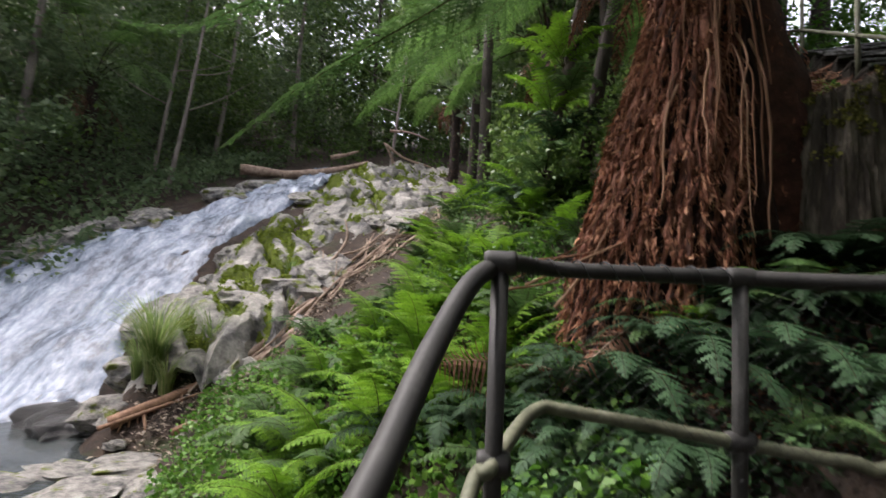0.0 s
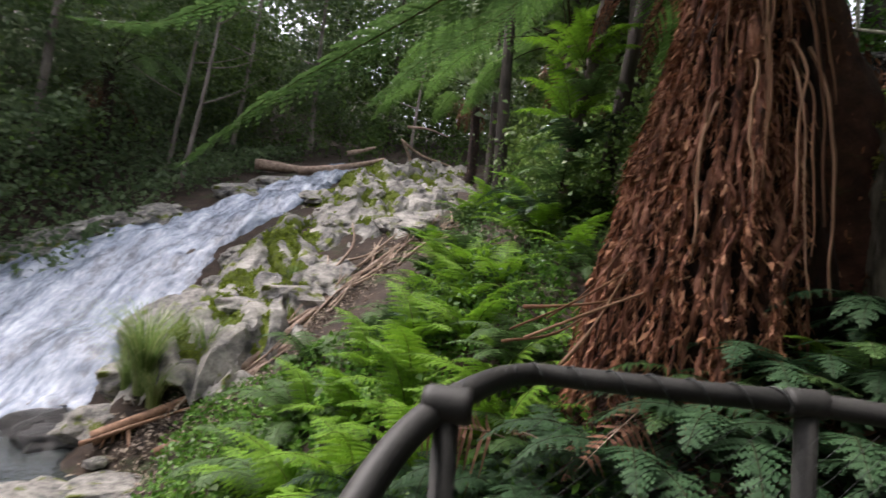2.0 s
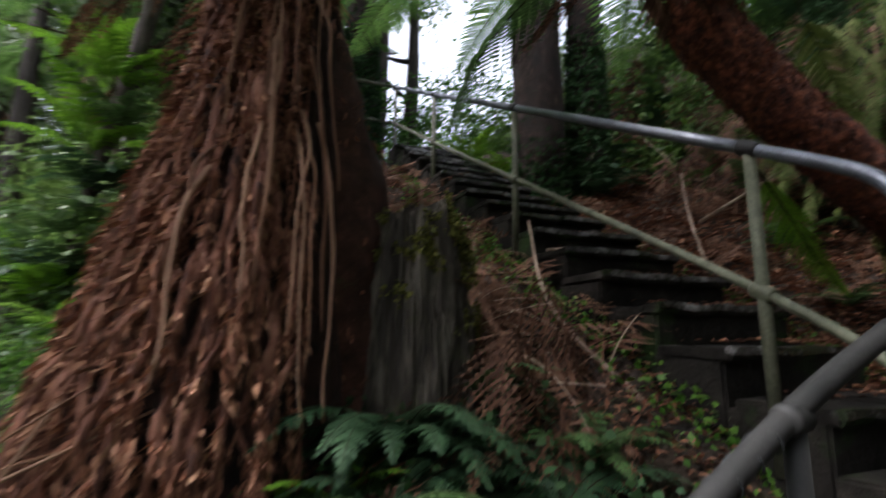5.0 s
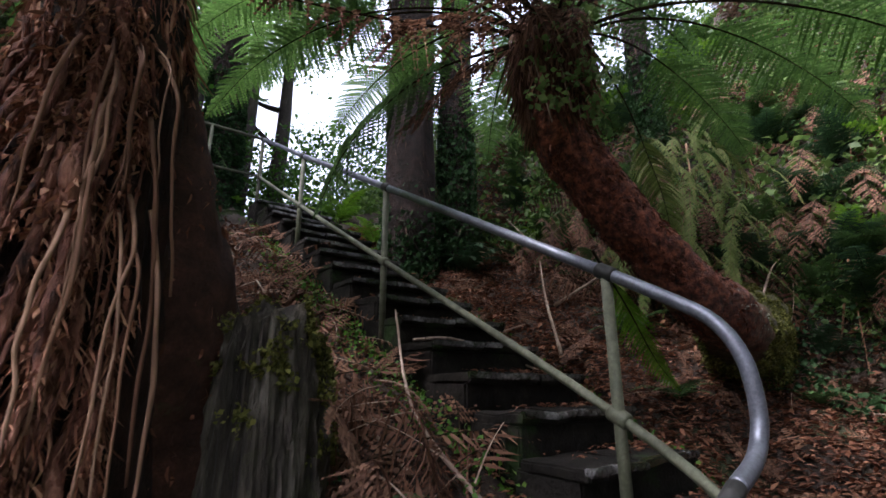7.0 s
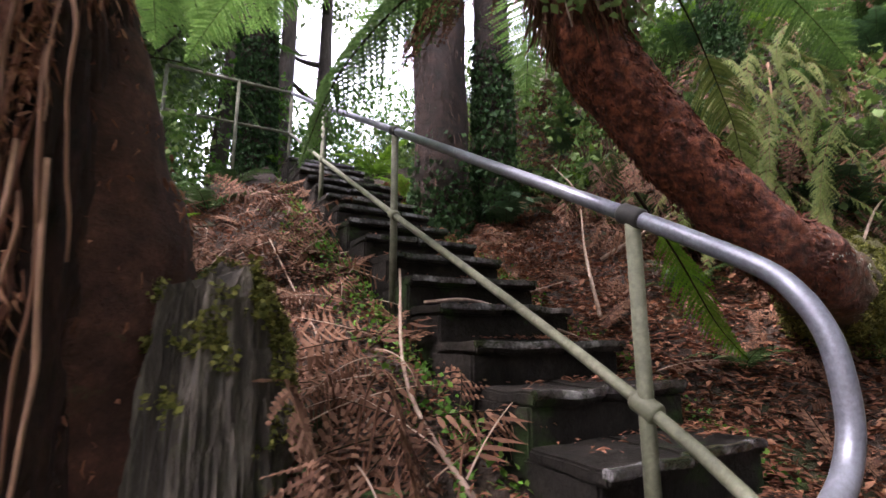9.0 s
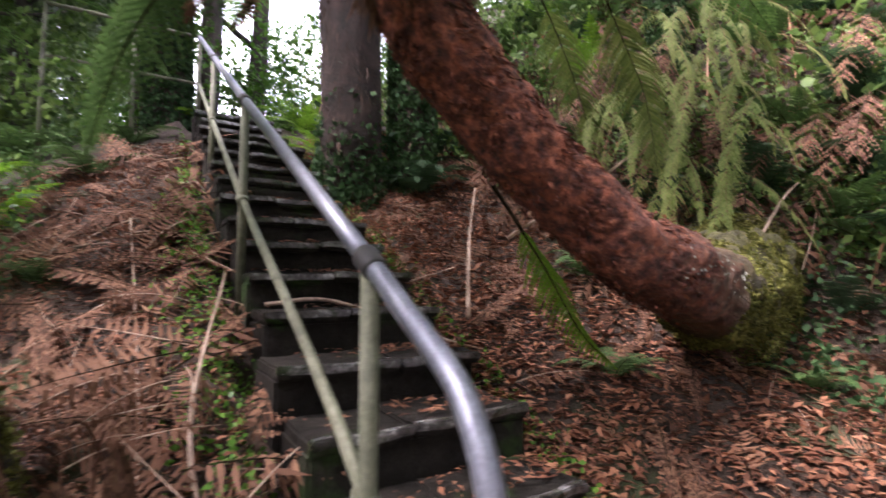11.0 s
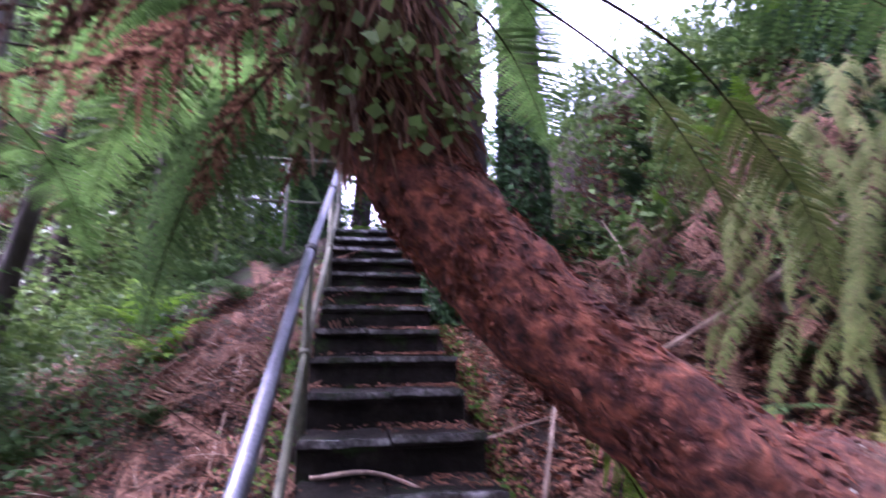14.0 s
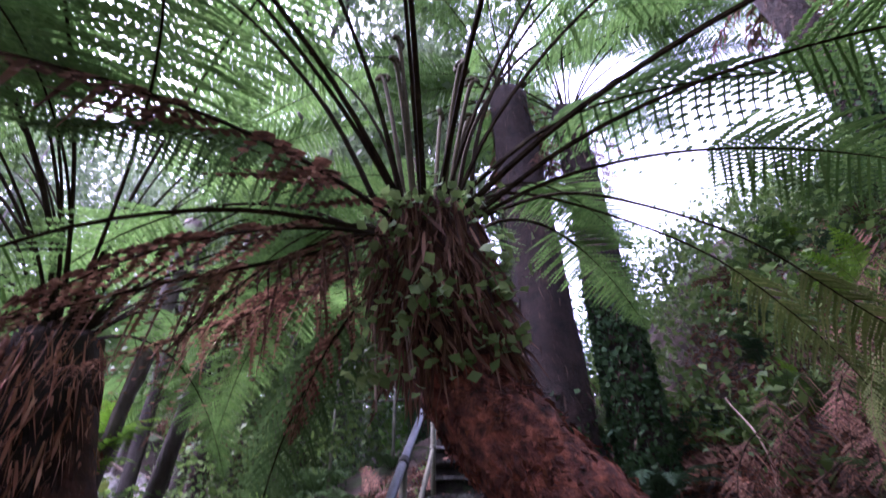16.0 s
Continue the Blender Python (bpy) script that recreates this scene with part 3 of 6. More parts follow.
def arch(length, lift, fall, sway=0.0):
    """Places along a frond that rises and then bows over, from the origin along +y."""
    out, z, y = [], 0.0, 0.0
    for i in range(6):
        a = radians(lift - (lift + fall) * i / 5)
        out.append((sway * (i / 5) ** 2, y, z))
        y += length / 5 * math.cos(a)
        z += length / 5 * math.sin(a)
    return out


def leaf_arrays(centres, size, seed, flat=0.0, slim=0.55):
    """Folded leaves of four corners each, turned at random; flat: how far they lie on the ground."""
    r = np.random.default_rng(seed)
    n = len(centres)
    c = np.asarray(centres, float)
    a = r.normal(size=(n, 3))
    a[:, 2] *= 1 - flat
    a /= np.linalg.norm(a, axis=1)[:, None]
    up = r.normal(size=(n, 3)) * (1 - flat * 0.75)
    up[:, 2] += 0.4 + 2 * flat
    b = np.cross(up, a)
    b /= np.linalg.norm(b, axis=1)[:, None] + 1e-9
    nn = np.cross(a, b)
    s = size * r.uniform(0.55, 1.35, n)[:, None]
    v = np.stack([c - a * s * 0.5, c + b * s * slim * 0.5 + nn * s * 0.12, c + a * s * 0.5, c - b * s * slim * 0.5 + nn * s * 0.12], 1).reshape(-1, 3)
    return v


def leaf_object(name, centres, size, material, seed, flat=0.0, slim=0.55, parent=None):
    v = leaf_arrays(centres, size, seed, flat, slim)
    n = len(v) // 4
    me = bpy.data.meshes.new(name)
    me.vertices.add(n * 4)
    me.vertices.foreach_set("co", v.ravel())
    me.loops.add(n * 4)
    me.loops.foreach_set("vertex_index", np.arange(n * 4))
    me.polygons.add(n)
    me.polygons.foreach_set("loop_start", np.arange(0, n * 4, 4))
    me.update(calc_edges=True)
    me.validate()
    me.materials.append(material)
    ob = new(name, me)
    if parent:
        ob.parent = parent
    return ob


def clumps(centres, spread, per, seed):
    """Points in uneven clumps round the centres."""
    r = np.random.default_rng(seed)
    c = np.repeat(np.asarray(centres, float), per, 0)
    return c + r.normal(size=c.shape) * np.asarray(spread) * r.uniform(0.4, 1.0, (len(c), 1))


def rz(a):
    return Matrix.Rotation(a, 4, "Z")


# ---- fern plants ----


def fern_kind(label, leaf, stalk, length, width, pairs, count, lift, fall, seed, fine=True):
    rnd = random.Random(seed)
    meshes = [frond_mesh(arch(length, lift + k * 12, fall, 0.1 * length * (k - 1)), width, pairs, leaf, stalk, 0.15, 0.005, fine, 0.25, seed + k) for k in range(3)]
    proto = thing("fern", label, "fern", "wild ferns")
    for i in range(count):
        m = rz(2 * math.pi * i / count + rnd.uniform(-0.3, 0.3)) @ Matrix.Rotation(radians(rnd.uniform(-12, 14)), 4, "X") @ Matrix.Scale(rnd.uniform(0.7, 1.15), 4)
        shared("frond", meshes[i % 3], proto, m)
    return proto


FERNS = {
    "lime": fern_kind("fresh lime-green fern growing on the slope", FERN_LIME, STALK_GREEN, 0.85, 0.2, 17, 8, 50, 25, 11),
    "green": fern_kind("mid-green fern with arching feathery fronds", FERN_GREEN, STALK, 0.75, 0.17, 18, 8, 55, 40, 21),
    "blue": fern_kind("dark bluish-green fern with glossy drooping fronds", FERN_BLUE, STALK, 0.78, 0.17, 18, 11, 58, 60, 31),
    "brown": fern_kind("withered brown fern with curled fronds", FERN_DEAD, STALK, 0.75, 0.15, 14, 6, 40, 80, 41),
}
for proto_ in FERNS.values():
    proto_.location = (60, -50, ground_z(60, -50, False) - 0.1)


def plant(kind, x, y, scale=1.0, turn=None, sink=0.03, lean=None, z=None):
    rnd = random.Random(int(x * 977 + y * 131))
    zz = ground_z(x, y) - sink if z is None else z
    m = Matrix.Translation((x, y, zz))
    if lean:
        m = m @ Matrix.Rotation(radians(lean[0]), 4, Vector((lean[1], lean[2], 0)))
    m = m @ rz(rnd.uniform(0, 6.28) if turn is None else turn)
    ob = copy_thing(FERNS[kind], m)
    ob.scale = (scale, scale, scale)
    return ob


rnd = random.Random(7)
# slope towards the stream: a belt of lime ferns running up beside the rocks
for x, y, k, s in ((-0.75, 3.0, "lime", 0.9), (-0.35, 3.45, "lime", 1.0), (-1.0, 3.75, "lime", 0.85), (-0.2, 4.1, "lime", 0.95), (-0.75, 4.5, "lime", 0.8), (0.2, 4.75, "lime", 1.0), (-0.3, 5.3, "lime", 0.8),
                   (0.45, 5.6, "lime", 0.9), (0.1, 6.4, "lime", 0.8), (0.7, 6.6, "lime", 1.0), (-1.5, 4.2, "green", 0.7), (0.6, 4.1, "green", 0.9), (0.1, 3.3, "blue", 0.9), (0.5, 3.0, "blue", 0.8),
                   (0.8, 7.6, "green", 1.1), (0.3, 8.4, "lime", 0.9), (-0.6, 7.2, "green", 0.8), (1.4, 6.4, "green", 1.1), (1.1, 5.3, "lime", 0.8)):
    plant(k, x, y, s)
for i in range(40):
    y = rnd.uniform(2.6, 10.0)
    x = rnd.gauss(float(np.interp(y, [2.6, 4.5, 7, 10], [-0.8, -0.9, -0.3, 0.2])), 0.55)
    plant(rnd.choice(("lime", "lime", "green", "green", "blue")), x, y, rnd.uniform(0.75, 1.15))
for x, y, k, sc in ((-0.6, 1.2, "green", 0.9), (-1.0, 0.4, "blue", 1.0), (-0.7, -0.7, "green", 1.0), (-1.6, -0.2, "lime", 0.9), (2.2, -0.8, "green", 0.9), (3.2, -1.3, "blue", 1.0), (1.8, -1.9, "green", 1.0), (-1.3, -2.0, "blue", 1.0), (4.6, -0.9, "green", 0.8), (-1.4, 1.9, "lime", 0.8), (-2.2, 1.2, "green", 1.0)):
    plant(k, x, y, sc)
# behind the landing rail
for x, y, k, sc in ((0.75, 2.5, "blue", 1.15), (1.0, 2.75, "blue", 1.3), (1.35, 2.65, "blue", 1.3), (1.65, 2.5, "blue", 1.25), (1.95, 2.7, "blue", 1.2), (0.45, 2.7, "green", 1.0), (1.15, 2.25, "blue", 1.0),
                    (1.55, 2.2, "green", 0.9), (1.85, 2.2, "blue", 1.0), (2.2, 2.4, "blue", 0.95), (1.5, 2.85, "lime", 0.75), (1.85, 2.9, "lime", 0.7), (0.9, 2.1, "green", 0.7), (2.05, 2.95, "blue", 1.0), (1.25, 2.95, "green", 1.0),
                    (1.7, 2.8, "blue", 1.1), (0.6, 2.25, "blue", 0.85), (2.45, 2.6, "brown", 0.8), (2.3, 2.75, "blue", 1.0), (0.8, 3.0, "blue", 1.1), (2.1, 2.35, "blue", 1.1), (2.4, 2.3, "blue", 1.0), (2.3, 2.05, "blue", 0.9), (2.6, 2.35, "green", 0.8), (1.9, 2.0, "blue", 0.9), (1.6, 2.95, "blue", 1.2), (1.9, 2.75, "green", 1.2), (2.15, 2.9, "blue", 1.2), (0.7, 3.2, "green", 1.0), (0.5, 3.5, "lime", 1.1), (0.45, 3.9, "lime", 1.2), (0.65, 4.2, "green", 1.3), (0.3, 3.65, "lime", 1.0)):
    plant(k, x, y, sc * 0.74)
for i in range(10):
    plant(rnd.choice(("blue", "blue", "green", "lime")), rnd.uniform(0.5, 2.6), rnd.uniform(2.15, 3.0), rnd.uniform(0.5, 0.85))
# bank above the upper landing
for i in range(112):
    a, n = rnd.uniform(-1.0, 7.0), 5.2 + 3.4 * rnd.random() ** 1.2
    x, y = stair_place(a, n)
    k = rnd.choice(("green", "green", "blue", "blue", "lime", "brown"))
    plant(k, x, y, rnd.uniform(0.6, 1.05), sink=0.0, lean=(25, AX, AY))
for i in range(56):
    x, y = stair_place(rnd.uniform(-1.2, 2.9), 5.25 + 1.9 * rnd.random())
    plant(rnd.choice(("green", "blue", "blue", "green", "brown", "lime")), x, y, rnd.uniform(0.5, 0.95), sink=0.0, lean=(30, AX, AY))
for a, n, k, s in ((3.3, 4.2, "green", 0.5), (3.9, 4.7, "green", 0.7), (5.6, 4.3, "blue", 0.9), (6.1, 4.6, "blue", 1.0), (6.4, 4.0, "lime", 0.8), (7.0, 4.4, "green", 1.0), (6.8, 3.75, "lime", 0.7), (2.7, 5.0, "green", 0.45),
                   (8.2, 3.9, "lime", 1.0), (8.6, 3.2, "green", 1.0), (9.0, 2.4, "lime", 0.9), (7.9, 1.9, "green", 0.8), (7.2, 1.6, "green", 0.9), (6.5, 1.1, "lime", 0.7), (5.6, 0.6, "green", 1.0), (6.2, 0.1, "green", 1.1),
                   (4.9, -0.1, "green", 1.0), (5.4, 1.5, "green", 0.55), (7.4, 0.6, "lime", 1.1), (8.2, 0.9, "green", 1.1), (7.0, -0.5, "green", 1.2)):
    plant(k, *stair_place(a, n), s)

# ---- dead fronds and fallen leaves ----
DEAD = [frond_mesh(arch(L, 8, 18, w), 0.2, 13 if f else 14, FERN_DEAD, STALK if L > 0.9 else DRIFT, 0.12, 0.006, f, 0.8, 50 + i, 0.25, c) for i, (L, w, c, f) in enumerate(((0.8, 0.1, 0.7, False), (1.05, -0.15, 1.0, True), (0.65, 0.05, -0.9, False), (0.9, 0.2, 1.2, False), (0.75, -0.2, 1.6, False)))]


HEAP = []


def dead_frond(x, y, lift=0.0, turn=None, scale=1.0, tilt=0.0, heap=False):
    me = rnd.choice(DEAD)
    z = ground_z(x, y)
    nx = (ground_z(x + 0.25, y, False) - ground_z(x - 0.25, y, False)) / 0.5
    ny = (ground_z(x, y + 0.25, False) - ground_z(x, y - 0.25, False)) / 0.5
    nrm = Vector((-nx, -ny, 1)).normalized()
    tilt_m = Vector((0, 0, 1)).rotation_difference(nrm).to_matrix().to_4x4()
    t_ = rnd.uniform(0, 6.28) if turn is None else turn
    m = Matrix.Translation((x, y, z + 0.01 + lift)) @ tilt_m @ rz(t_) @ Matrix.Rotation(radians(tilt), 4, "X") @ Matrix.Scale(scale, 4)
    if heap:
        HEAP.append((me, m))
        return None
    ob = new("dead_frond", me)
    ob.matrix_basis = m
    return tagged(ob, "dry brown fallen fern frond lying on the bank", "dead frond", "fallen fern fronds")


for i in range(250):
    a, n = rnd.uniform(3.1, 7.2), 2.38 - 2.1 * rnd.random() ** 1.3
    dead_frond(*stair_place(a, n), rnd.uniform(0, 0.1), scale=rnd.uniform(0.45, 0.9), tilt=rnd.uniform(-8, 14), heap=i % 2 == 0)
for i in range(190):
    a, n = rnd.uniform(1.6, 6.6), rnd.uniform(3.6, 5.3)
    dead_frond(*stair_place(a, n), rnd.uniform(0, 0.03), scale=rnd.uniform(0.25, 0.55), heap=i % 6 > 0)
for i in range(190):
    a, n = rnd.uniform(-0.5, 6.8), 4.95 + 2.3 * rnd.random()
    dead_frond(*stair_place(a, n), rnd.uniform(0.0, 0.12), turn=rnd.gauss(1.0, 1.2), scale=rnd.uniform(0.5, 1.0), tilt=rnd.uniform(-25, 20), heap=i % 3 > 0)


def build_heap():
    verts, faces, index = [], [], []
    for me, m in HEAP:
        b = len(verts)
        verts += [tuple(m @ v.co) for v in me.vertices]
        for f in me.polygons:
            faces.append(tuple(b + k for k in f.vertices))
            index.append(f.material_index)
    ob = new("frond_litter", rows_mesh("frond_litter", verts, faces, (FERN_DEAD, STALK), index))
    tagged(ob, "tangled dry brown fern fronds covering the banks", "dead fronds", kind="stuff")


build_heap()


for i in range(16):
    x, y = rnd.uniform(2.55, 3.1), rnd.uniform(2.5, 3.15)
    top = rnd.uniform(1.75, 2.4)
    a = rnd.uniform(0, 6.28)
    out = rnd.uniform(0.15, 0.4)
    base = ground_z(x, y)
    ctrl = [(x, y, base), (x + 0.3 * out * math.cos(a), y + 0.3 * out * math.sin(a), base + 0.8 * (top - base)), (x + 0.8 * out * math.cos(a), y + 0.8 * out * math.sin(a), top), (x + 1.4 * out * math.cos(a + 0.3), y + 1.4 * out * math.sin(a + 0.3), top - 0.25 - 0.3 * rnd.random()), (x + 1.6 * out * math.cos(a + 0.6), y + 1.6 * out * math.sin(a + 0.6), max(base + 0.05, top - 0.7 - 0.3 * rnd.random()))]
    ob_ = new("dead_frond", frond_mesh(ctrl, 0.15, 15, FERN_DEAD, FERN_DEAD, 0.4, 0.006, True, 0.9, 130 + i, 0.2, 1.0 if i % 2 else -0.8))
    tagged(ob_, "withered brown fern frond hanging beside the stump", "dead frond", "fallen fern fronds")


def litter(name, count, pick, size, material, seed, flat, label, up=0.02, slim=0.4):
    r = random.Random(seed)
    c = []
    while len(c) < count:
        q = pick(r)
        if q:
            c.append((q[0], q[1], ground_z(*q[:2]) + r.random() * up if len(q) == 2 else q[2] + r.random() * up))
    return tagged(leaf_object(name, c, size, material, seed, flat, slim), label, "leaves", kind="stuff")


litter("fallen_leaves", 34000, lambda r: stair_place(r.uniform(0.6, 7.5), 3.5 + 2.6 * r.random() ** 1.3), 0.06, LITTER, 3, 0.75, "orange-brown dry leaves covering the slope", 0.035)
litter("fallen_leaves", 20000, lambda r: stair_place(r.uniform(2.4, 7.5), 2.42 - 2.4 * r.random()), 0.045, LITTER, 4, 0.7, "brown leaf litter and fern debris", 0.06)
litter("fallen_leaves", 9000, lambda r: stair_place(r.uniform(-1, 7.0), r.uniform(5.0, 8.0)), 0.07, LITTER, 5, 0.4, "brown leaves caught on the steep bank", 0.08)


def step_leaf(r):
    k = r.randrange(16)
    a = 2.46 + RUN * k + RUN * (0.2 + 0.75 * r.random())
    edge = r.random()
    n = 3.42 - 0.5 * r.random() ** 2 if edge < 0.75 else r.uniform(2.55, 3.4)
    return (*stair_place(a, n), LANDING + RISE * (k + 1) + 0.002)


litter("fallen_leaves", 1900, step_leaf, 0.045, LITTER, 6, 0.85, "brown leaves lying on the steps", 0.015)
litter("fallen_leaves", 9000, lambda r: (r.uniform(-3.5, 5.5), r.uniform(-5, 1.6)), 0.07, LITTER, 19, 0.8, "brown leaves round the lower path", 0.03)
litter("fallen_leaves", 800, lambda r: (r.uniform(0.2, 3.7), r.uniform(-0.3, 1.5)) , 0.06, LITTER, 16, 0.85, "brown leaves on the lower path", 0.02)


def herb(r):
    x, y = r.uniform(-3.0, 1.0), r.uniform(1.7, 6.0)
    if x + 0.9 * y < 1.2 or x < -1.9 - 0.3 * (y - 2) + 0.3 * noise.noise((x * 2, y * 2, 0)):
        return None
    return (x, y)


litter("herb_leaves", 16000, herb, 0.055, LEAF_BRIGHT, 8, 0.35, "bright green low herbs and ivy on the slope", 0.22, 0.75)
litter("ivy_leaves", 3500, lambda r: (r.uniform(0.2, 2.6), r.uniform(1.95, 3.1)), 0.045, IVY, 9, 0.3, "dark green ground ivy behind the railing", 0.25, 0.8)
litter("herb_leaves", 26000, lambda r: stair_place(r.uniform(-1.5, 6.0), 5.6 + 2.6 * r.random() ** 1.3), 0.06, LEAF, 10, 0.2, "small green leaved plants on the bank", 0.25, 0.7)
litter("ivy_leaves", 6000, lambda r: stair_place(r.uniform(-1.0, 3.4), r.uniform(4.9, 6.0)), 0.045, IVY, 20, 0.2, "dark green ground ivy at the foot of the bank", 0.2, 0.75)
litter("herb_leaves", 9000, lambda r: stair_place(r.uniform(4.5, 9.5), r.uniform(-2.5, 1.4)), 0.06, FERN_GREEN, 12, 0.2, "green undergrowth below the stairs", 0.4, 0.6)
litter("herb_leaves", 1100, lambda r: stair_place(r.uniform(2.6, 6.5), r.gauss(2.3, 0.1)), 0.035, LEAF_BRIGHT, 18, 0.3, "small green seedlings beside the steps", 0.12, 0.7)
litter("broad_leaves", 900, lambda r: stair_place(r.gauss(2.6, 0.9), r.uniform(5.6, 7.2)), 0.1, LEAF, 14, 0.3, "broad fresh green leaves growing on the bank", 0.45, 0.75)
litter("herb_leaves", 9000, lambda r: (r.uniform(-13.0, -7.4), r.uniform(8.5, 19.0)), 0.16, LEAF_BRIGHTENED, 15, 0.2, "low dark green growth along the far stream bank", 0.7, 0.6)
litter("moss_tufts", 2600, lambda r: stair_place(r.uniform(2.5, 7.8), r.choice((2.42, 3.55)) + r.gauss(0, 0.06)), 0.028, LEAF_BRIGHT, 13, 0.1, "green moss and seedlings along the step ends", 0.1, 0.7)

# ---- tree ferns ----


def fibre(bm, p, d, length, w, r):
    """A ragged sliver of bark."""
    side = d.orthogonal().normalized()
    side.rotate(Matrix.Rotation(r.uniform(0, 6.28), 3, d))
    q = p + d * length * 0.5 + side * r.uniform(-0.01, 0.02)
    e = p + d * length + side * r.uniform(-0.02, 0.03)
    c = d.cross(side).normalized() * w
    vs = [bm.verts.new(v) for v in (p - c * 0.6, p + c * 0.6, q + c, q - c, e)]
    bm.faces.new((vs[0], vs[1], vs[2], vs[3]))
    bm.faces.new((vs[3], vs[2], vs[4]))


def fern_trunk(parent, ctrl, radii, mat, seed, fibres, fmat, flen=0.1, down=True, name="trunk", around=28, fineness=8, relief=0.16):
    pts = curve_points(ctrl, fineness)
    m = len(pts)
    rr = [float(np.interp(i / (m - 1) * (len(radii) - 1), range(len(radii)), radii)) for i in range(m)]
    ob = part(name, tube(bmesh.new(), pts, rr, around, True, relief, seed), mat, parent)
    r = random.Random(seed)
    bm = bmesh.new()
    for i in range(fibres):
        k = r.random() * (m - 1.001)
        i0 = int(k)
        p = pts[i0].lerp(pts[i0 + 1], k - i0)
        d = (pts[i0 + 1] - pts[i0]).normalized()
        o = d.orthogonal().normalized()
        o.rotate(Matrix.Rotation(r.uniform(0, 6.28), 3, d))
        rad = rr[i0] * r.uniform(0.95, 1.1)
        if noise.noise((p + o * rad) * Vector((8.0, 8.0, 1.6))) < r.uniform(-0.4, 0.15):
            continue
        if fmat is RED_FIBRE and p.x > r.uniform(4.0, 4.9):
            continue
        way = ((-d if down else d) * r.uniform(0.6, 1) + o * r.uniform(0.0, 0.22) + Vector((r.uniform(-0.4, 0.4), r.uniform(-0.4, 0.4), -0.25))).normalized()
        fibre(bm, p + o * rad, way, flen * r.uniform(0.4, 1.5), r.uniform(0.003, 0.009), r)
    fb = part("fibrous_bark", bm, fmat, ob, "ragged reddish bark fibres", False)
    fb["kind"] = "stuff"
    return pts, rr


BIG_FRONDS = [frond_mesh(arch(3.1, lift, fall, sw), 0.45, 40, FERN_BACKLIT, STALK, 0.47, 0.013, True, 0.3, 70 + i) for i, (lift, fall, sw) in enumerate(((72, 8, 0.1), (58, 22, -0.2), (45, 40, 0.25), (80, -10, -0.1)))]
SKIRT = [frond_mesh(arch(1.1, -30, 85, sw), 0.2, 26, FERN_DEAD, STALK, 0.1, 0.008, True, 0.9, 80 + i, 0.5, 0.6) for i, sw in enumerate((0.1, -0.15, 0.2))]


def crown(tree, at, count, skirt, seed, scale=1.0, tilt=(0, 0), low=0.0, ring=0.09):
    r = random.Random(seed)
    base = Matrix.Translation(at) @ Matrix.Rotation(radians(tilt[0]), 4, "X") @ Matrix.Rotation(radians(tilt[1]), 4, "Y")
    for i in range(count):
        m = base @ rz(2 * math.pi * (i * 0.618) + r.uniform(-0.2, 0.2)) @ Matrix.Translation((0, ring * r.uniform(0.4, 1.0), 0)) @ Matrix.Rotation(radians(r.uniform(-24, 10) - low * r.random()), 4, "X") @ Matrix.Scale(scale * r.uniform(0.8, 1.1), 4)
        shared("frond", BIG_FRONDS[i % 4], tree, m)
    for i in range(skirt):
        m = base @ rz(r.uniform(0, 6.28)) @ Matrix.Translation((0, 0.12, -0.1 - 0.4 * r.random())) @ Matrix.Scale(scale * r.uniform(0.6, 1.1), 4)
        shared("dead_frond", SKIRT[i % 3], tree, m)


def furrowed(pts, radii, seed, depth, around=150, up=80, squash=1.0):
    """A trunk of matted vertical strands with deep gaps between them."""
    line = curve_points(pts, 12)
    m = len(line)
    verts, faces = [], []
    for j in range(up + 1):
        k = j / up * (m - 1.001)
        i0 = int(k)
        c = line[i0].lerp(line[i0 + 1], k - i0)
        rad = float(np.interp(j / up * (len(radii) - 1), range(len(radii)), radii))
        for i in range(around):
            th = 2 * math.pi * i / around
            o = Vector((math.cos(th), math.sin(th) * squash, 0))
            q = Vector((o.x * 2.2, o.y * 2.2, c.z * 0.55 + seed))
            q += Vector((noise.noise(q * 1.5), noise.noise(q * 1.5 + Vector((9, 0, 0))), 0)) * 0.28
            big = abs(noise.noise(Vector((q.x * 1.6, q.y * 1.6, q.z * 0.5))))
            mid_ = abs(noise.noise(Vector((q.x * 4.2, q.y * 4.2, q.z * 1.1))))
            small = noise.noise(Vector((q.x * 11, q.y * 11, q.z * 5)))
            verts.append(c + o * (rad + depth * (1.5 * min(0.35, big) + 0.9 * min(0.3, mid_) + 0.22 * small - 0.35)))
    for j in range(up):
        for i in range(around):
            i2 = (i + 1) % around
            faces.append((j * around + i, j * around + i2, (j + 1) * around + i2, (j + 1) * around + i))
    faces.append(tuple(range(up * around, (up + 1) * around)))
    return verts, faces


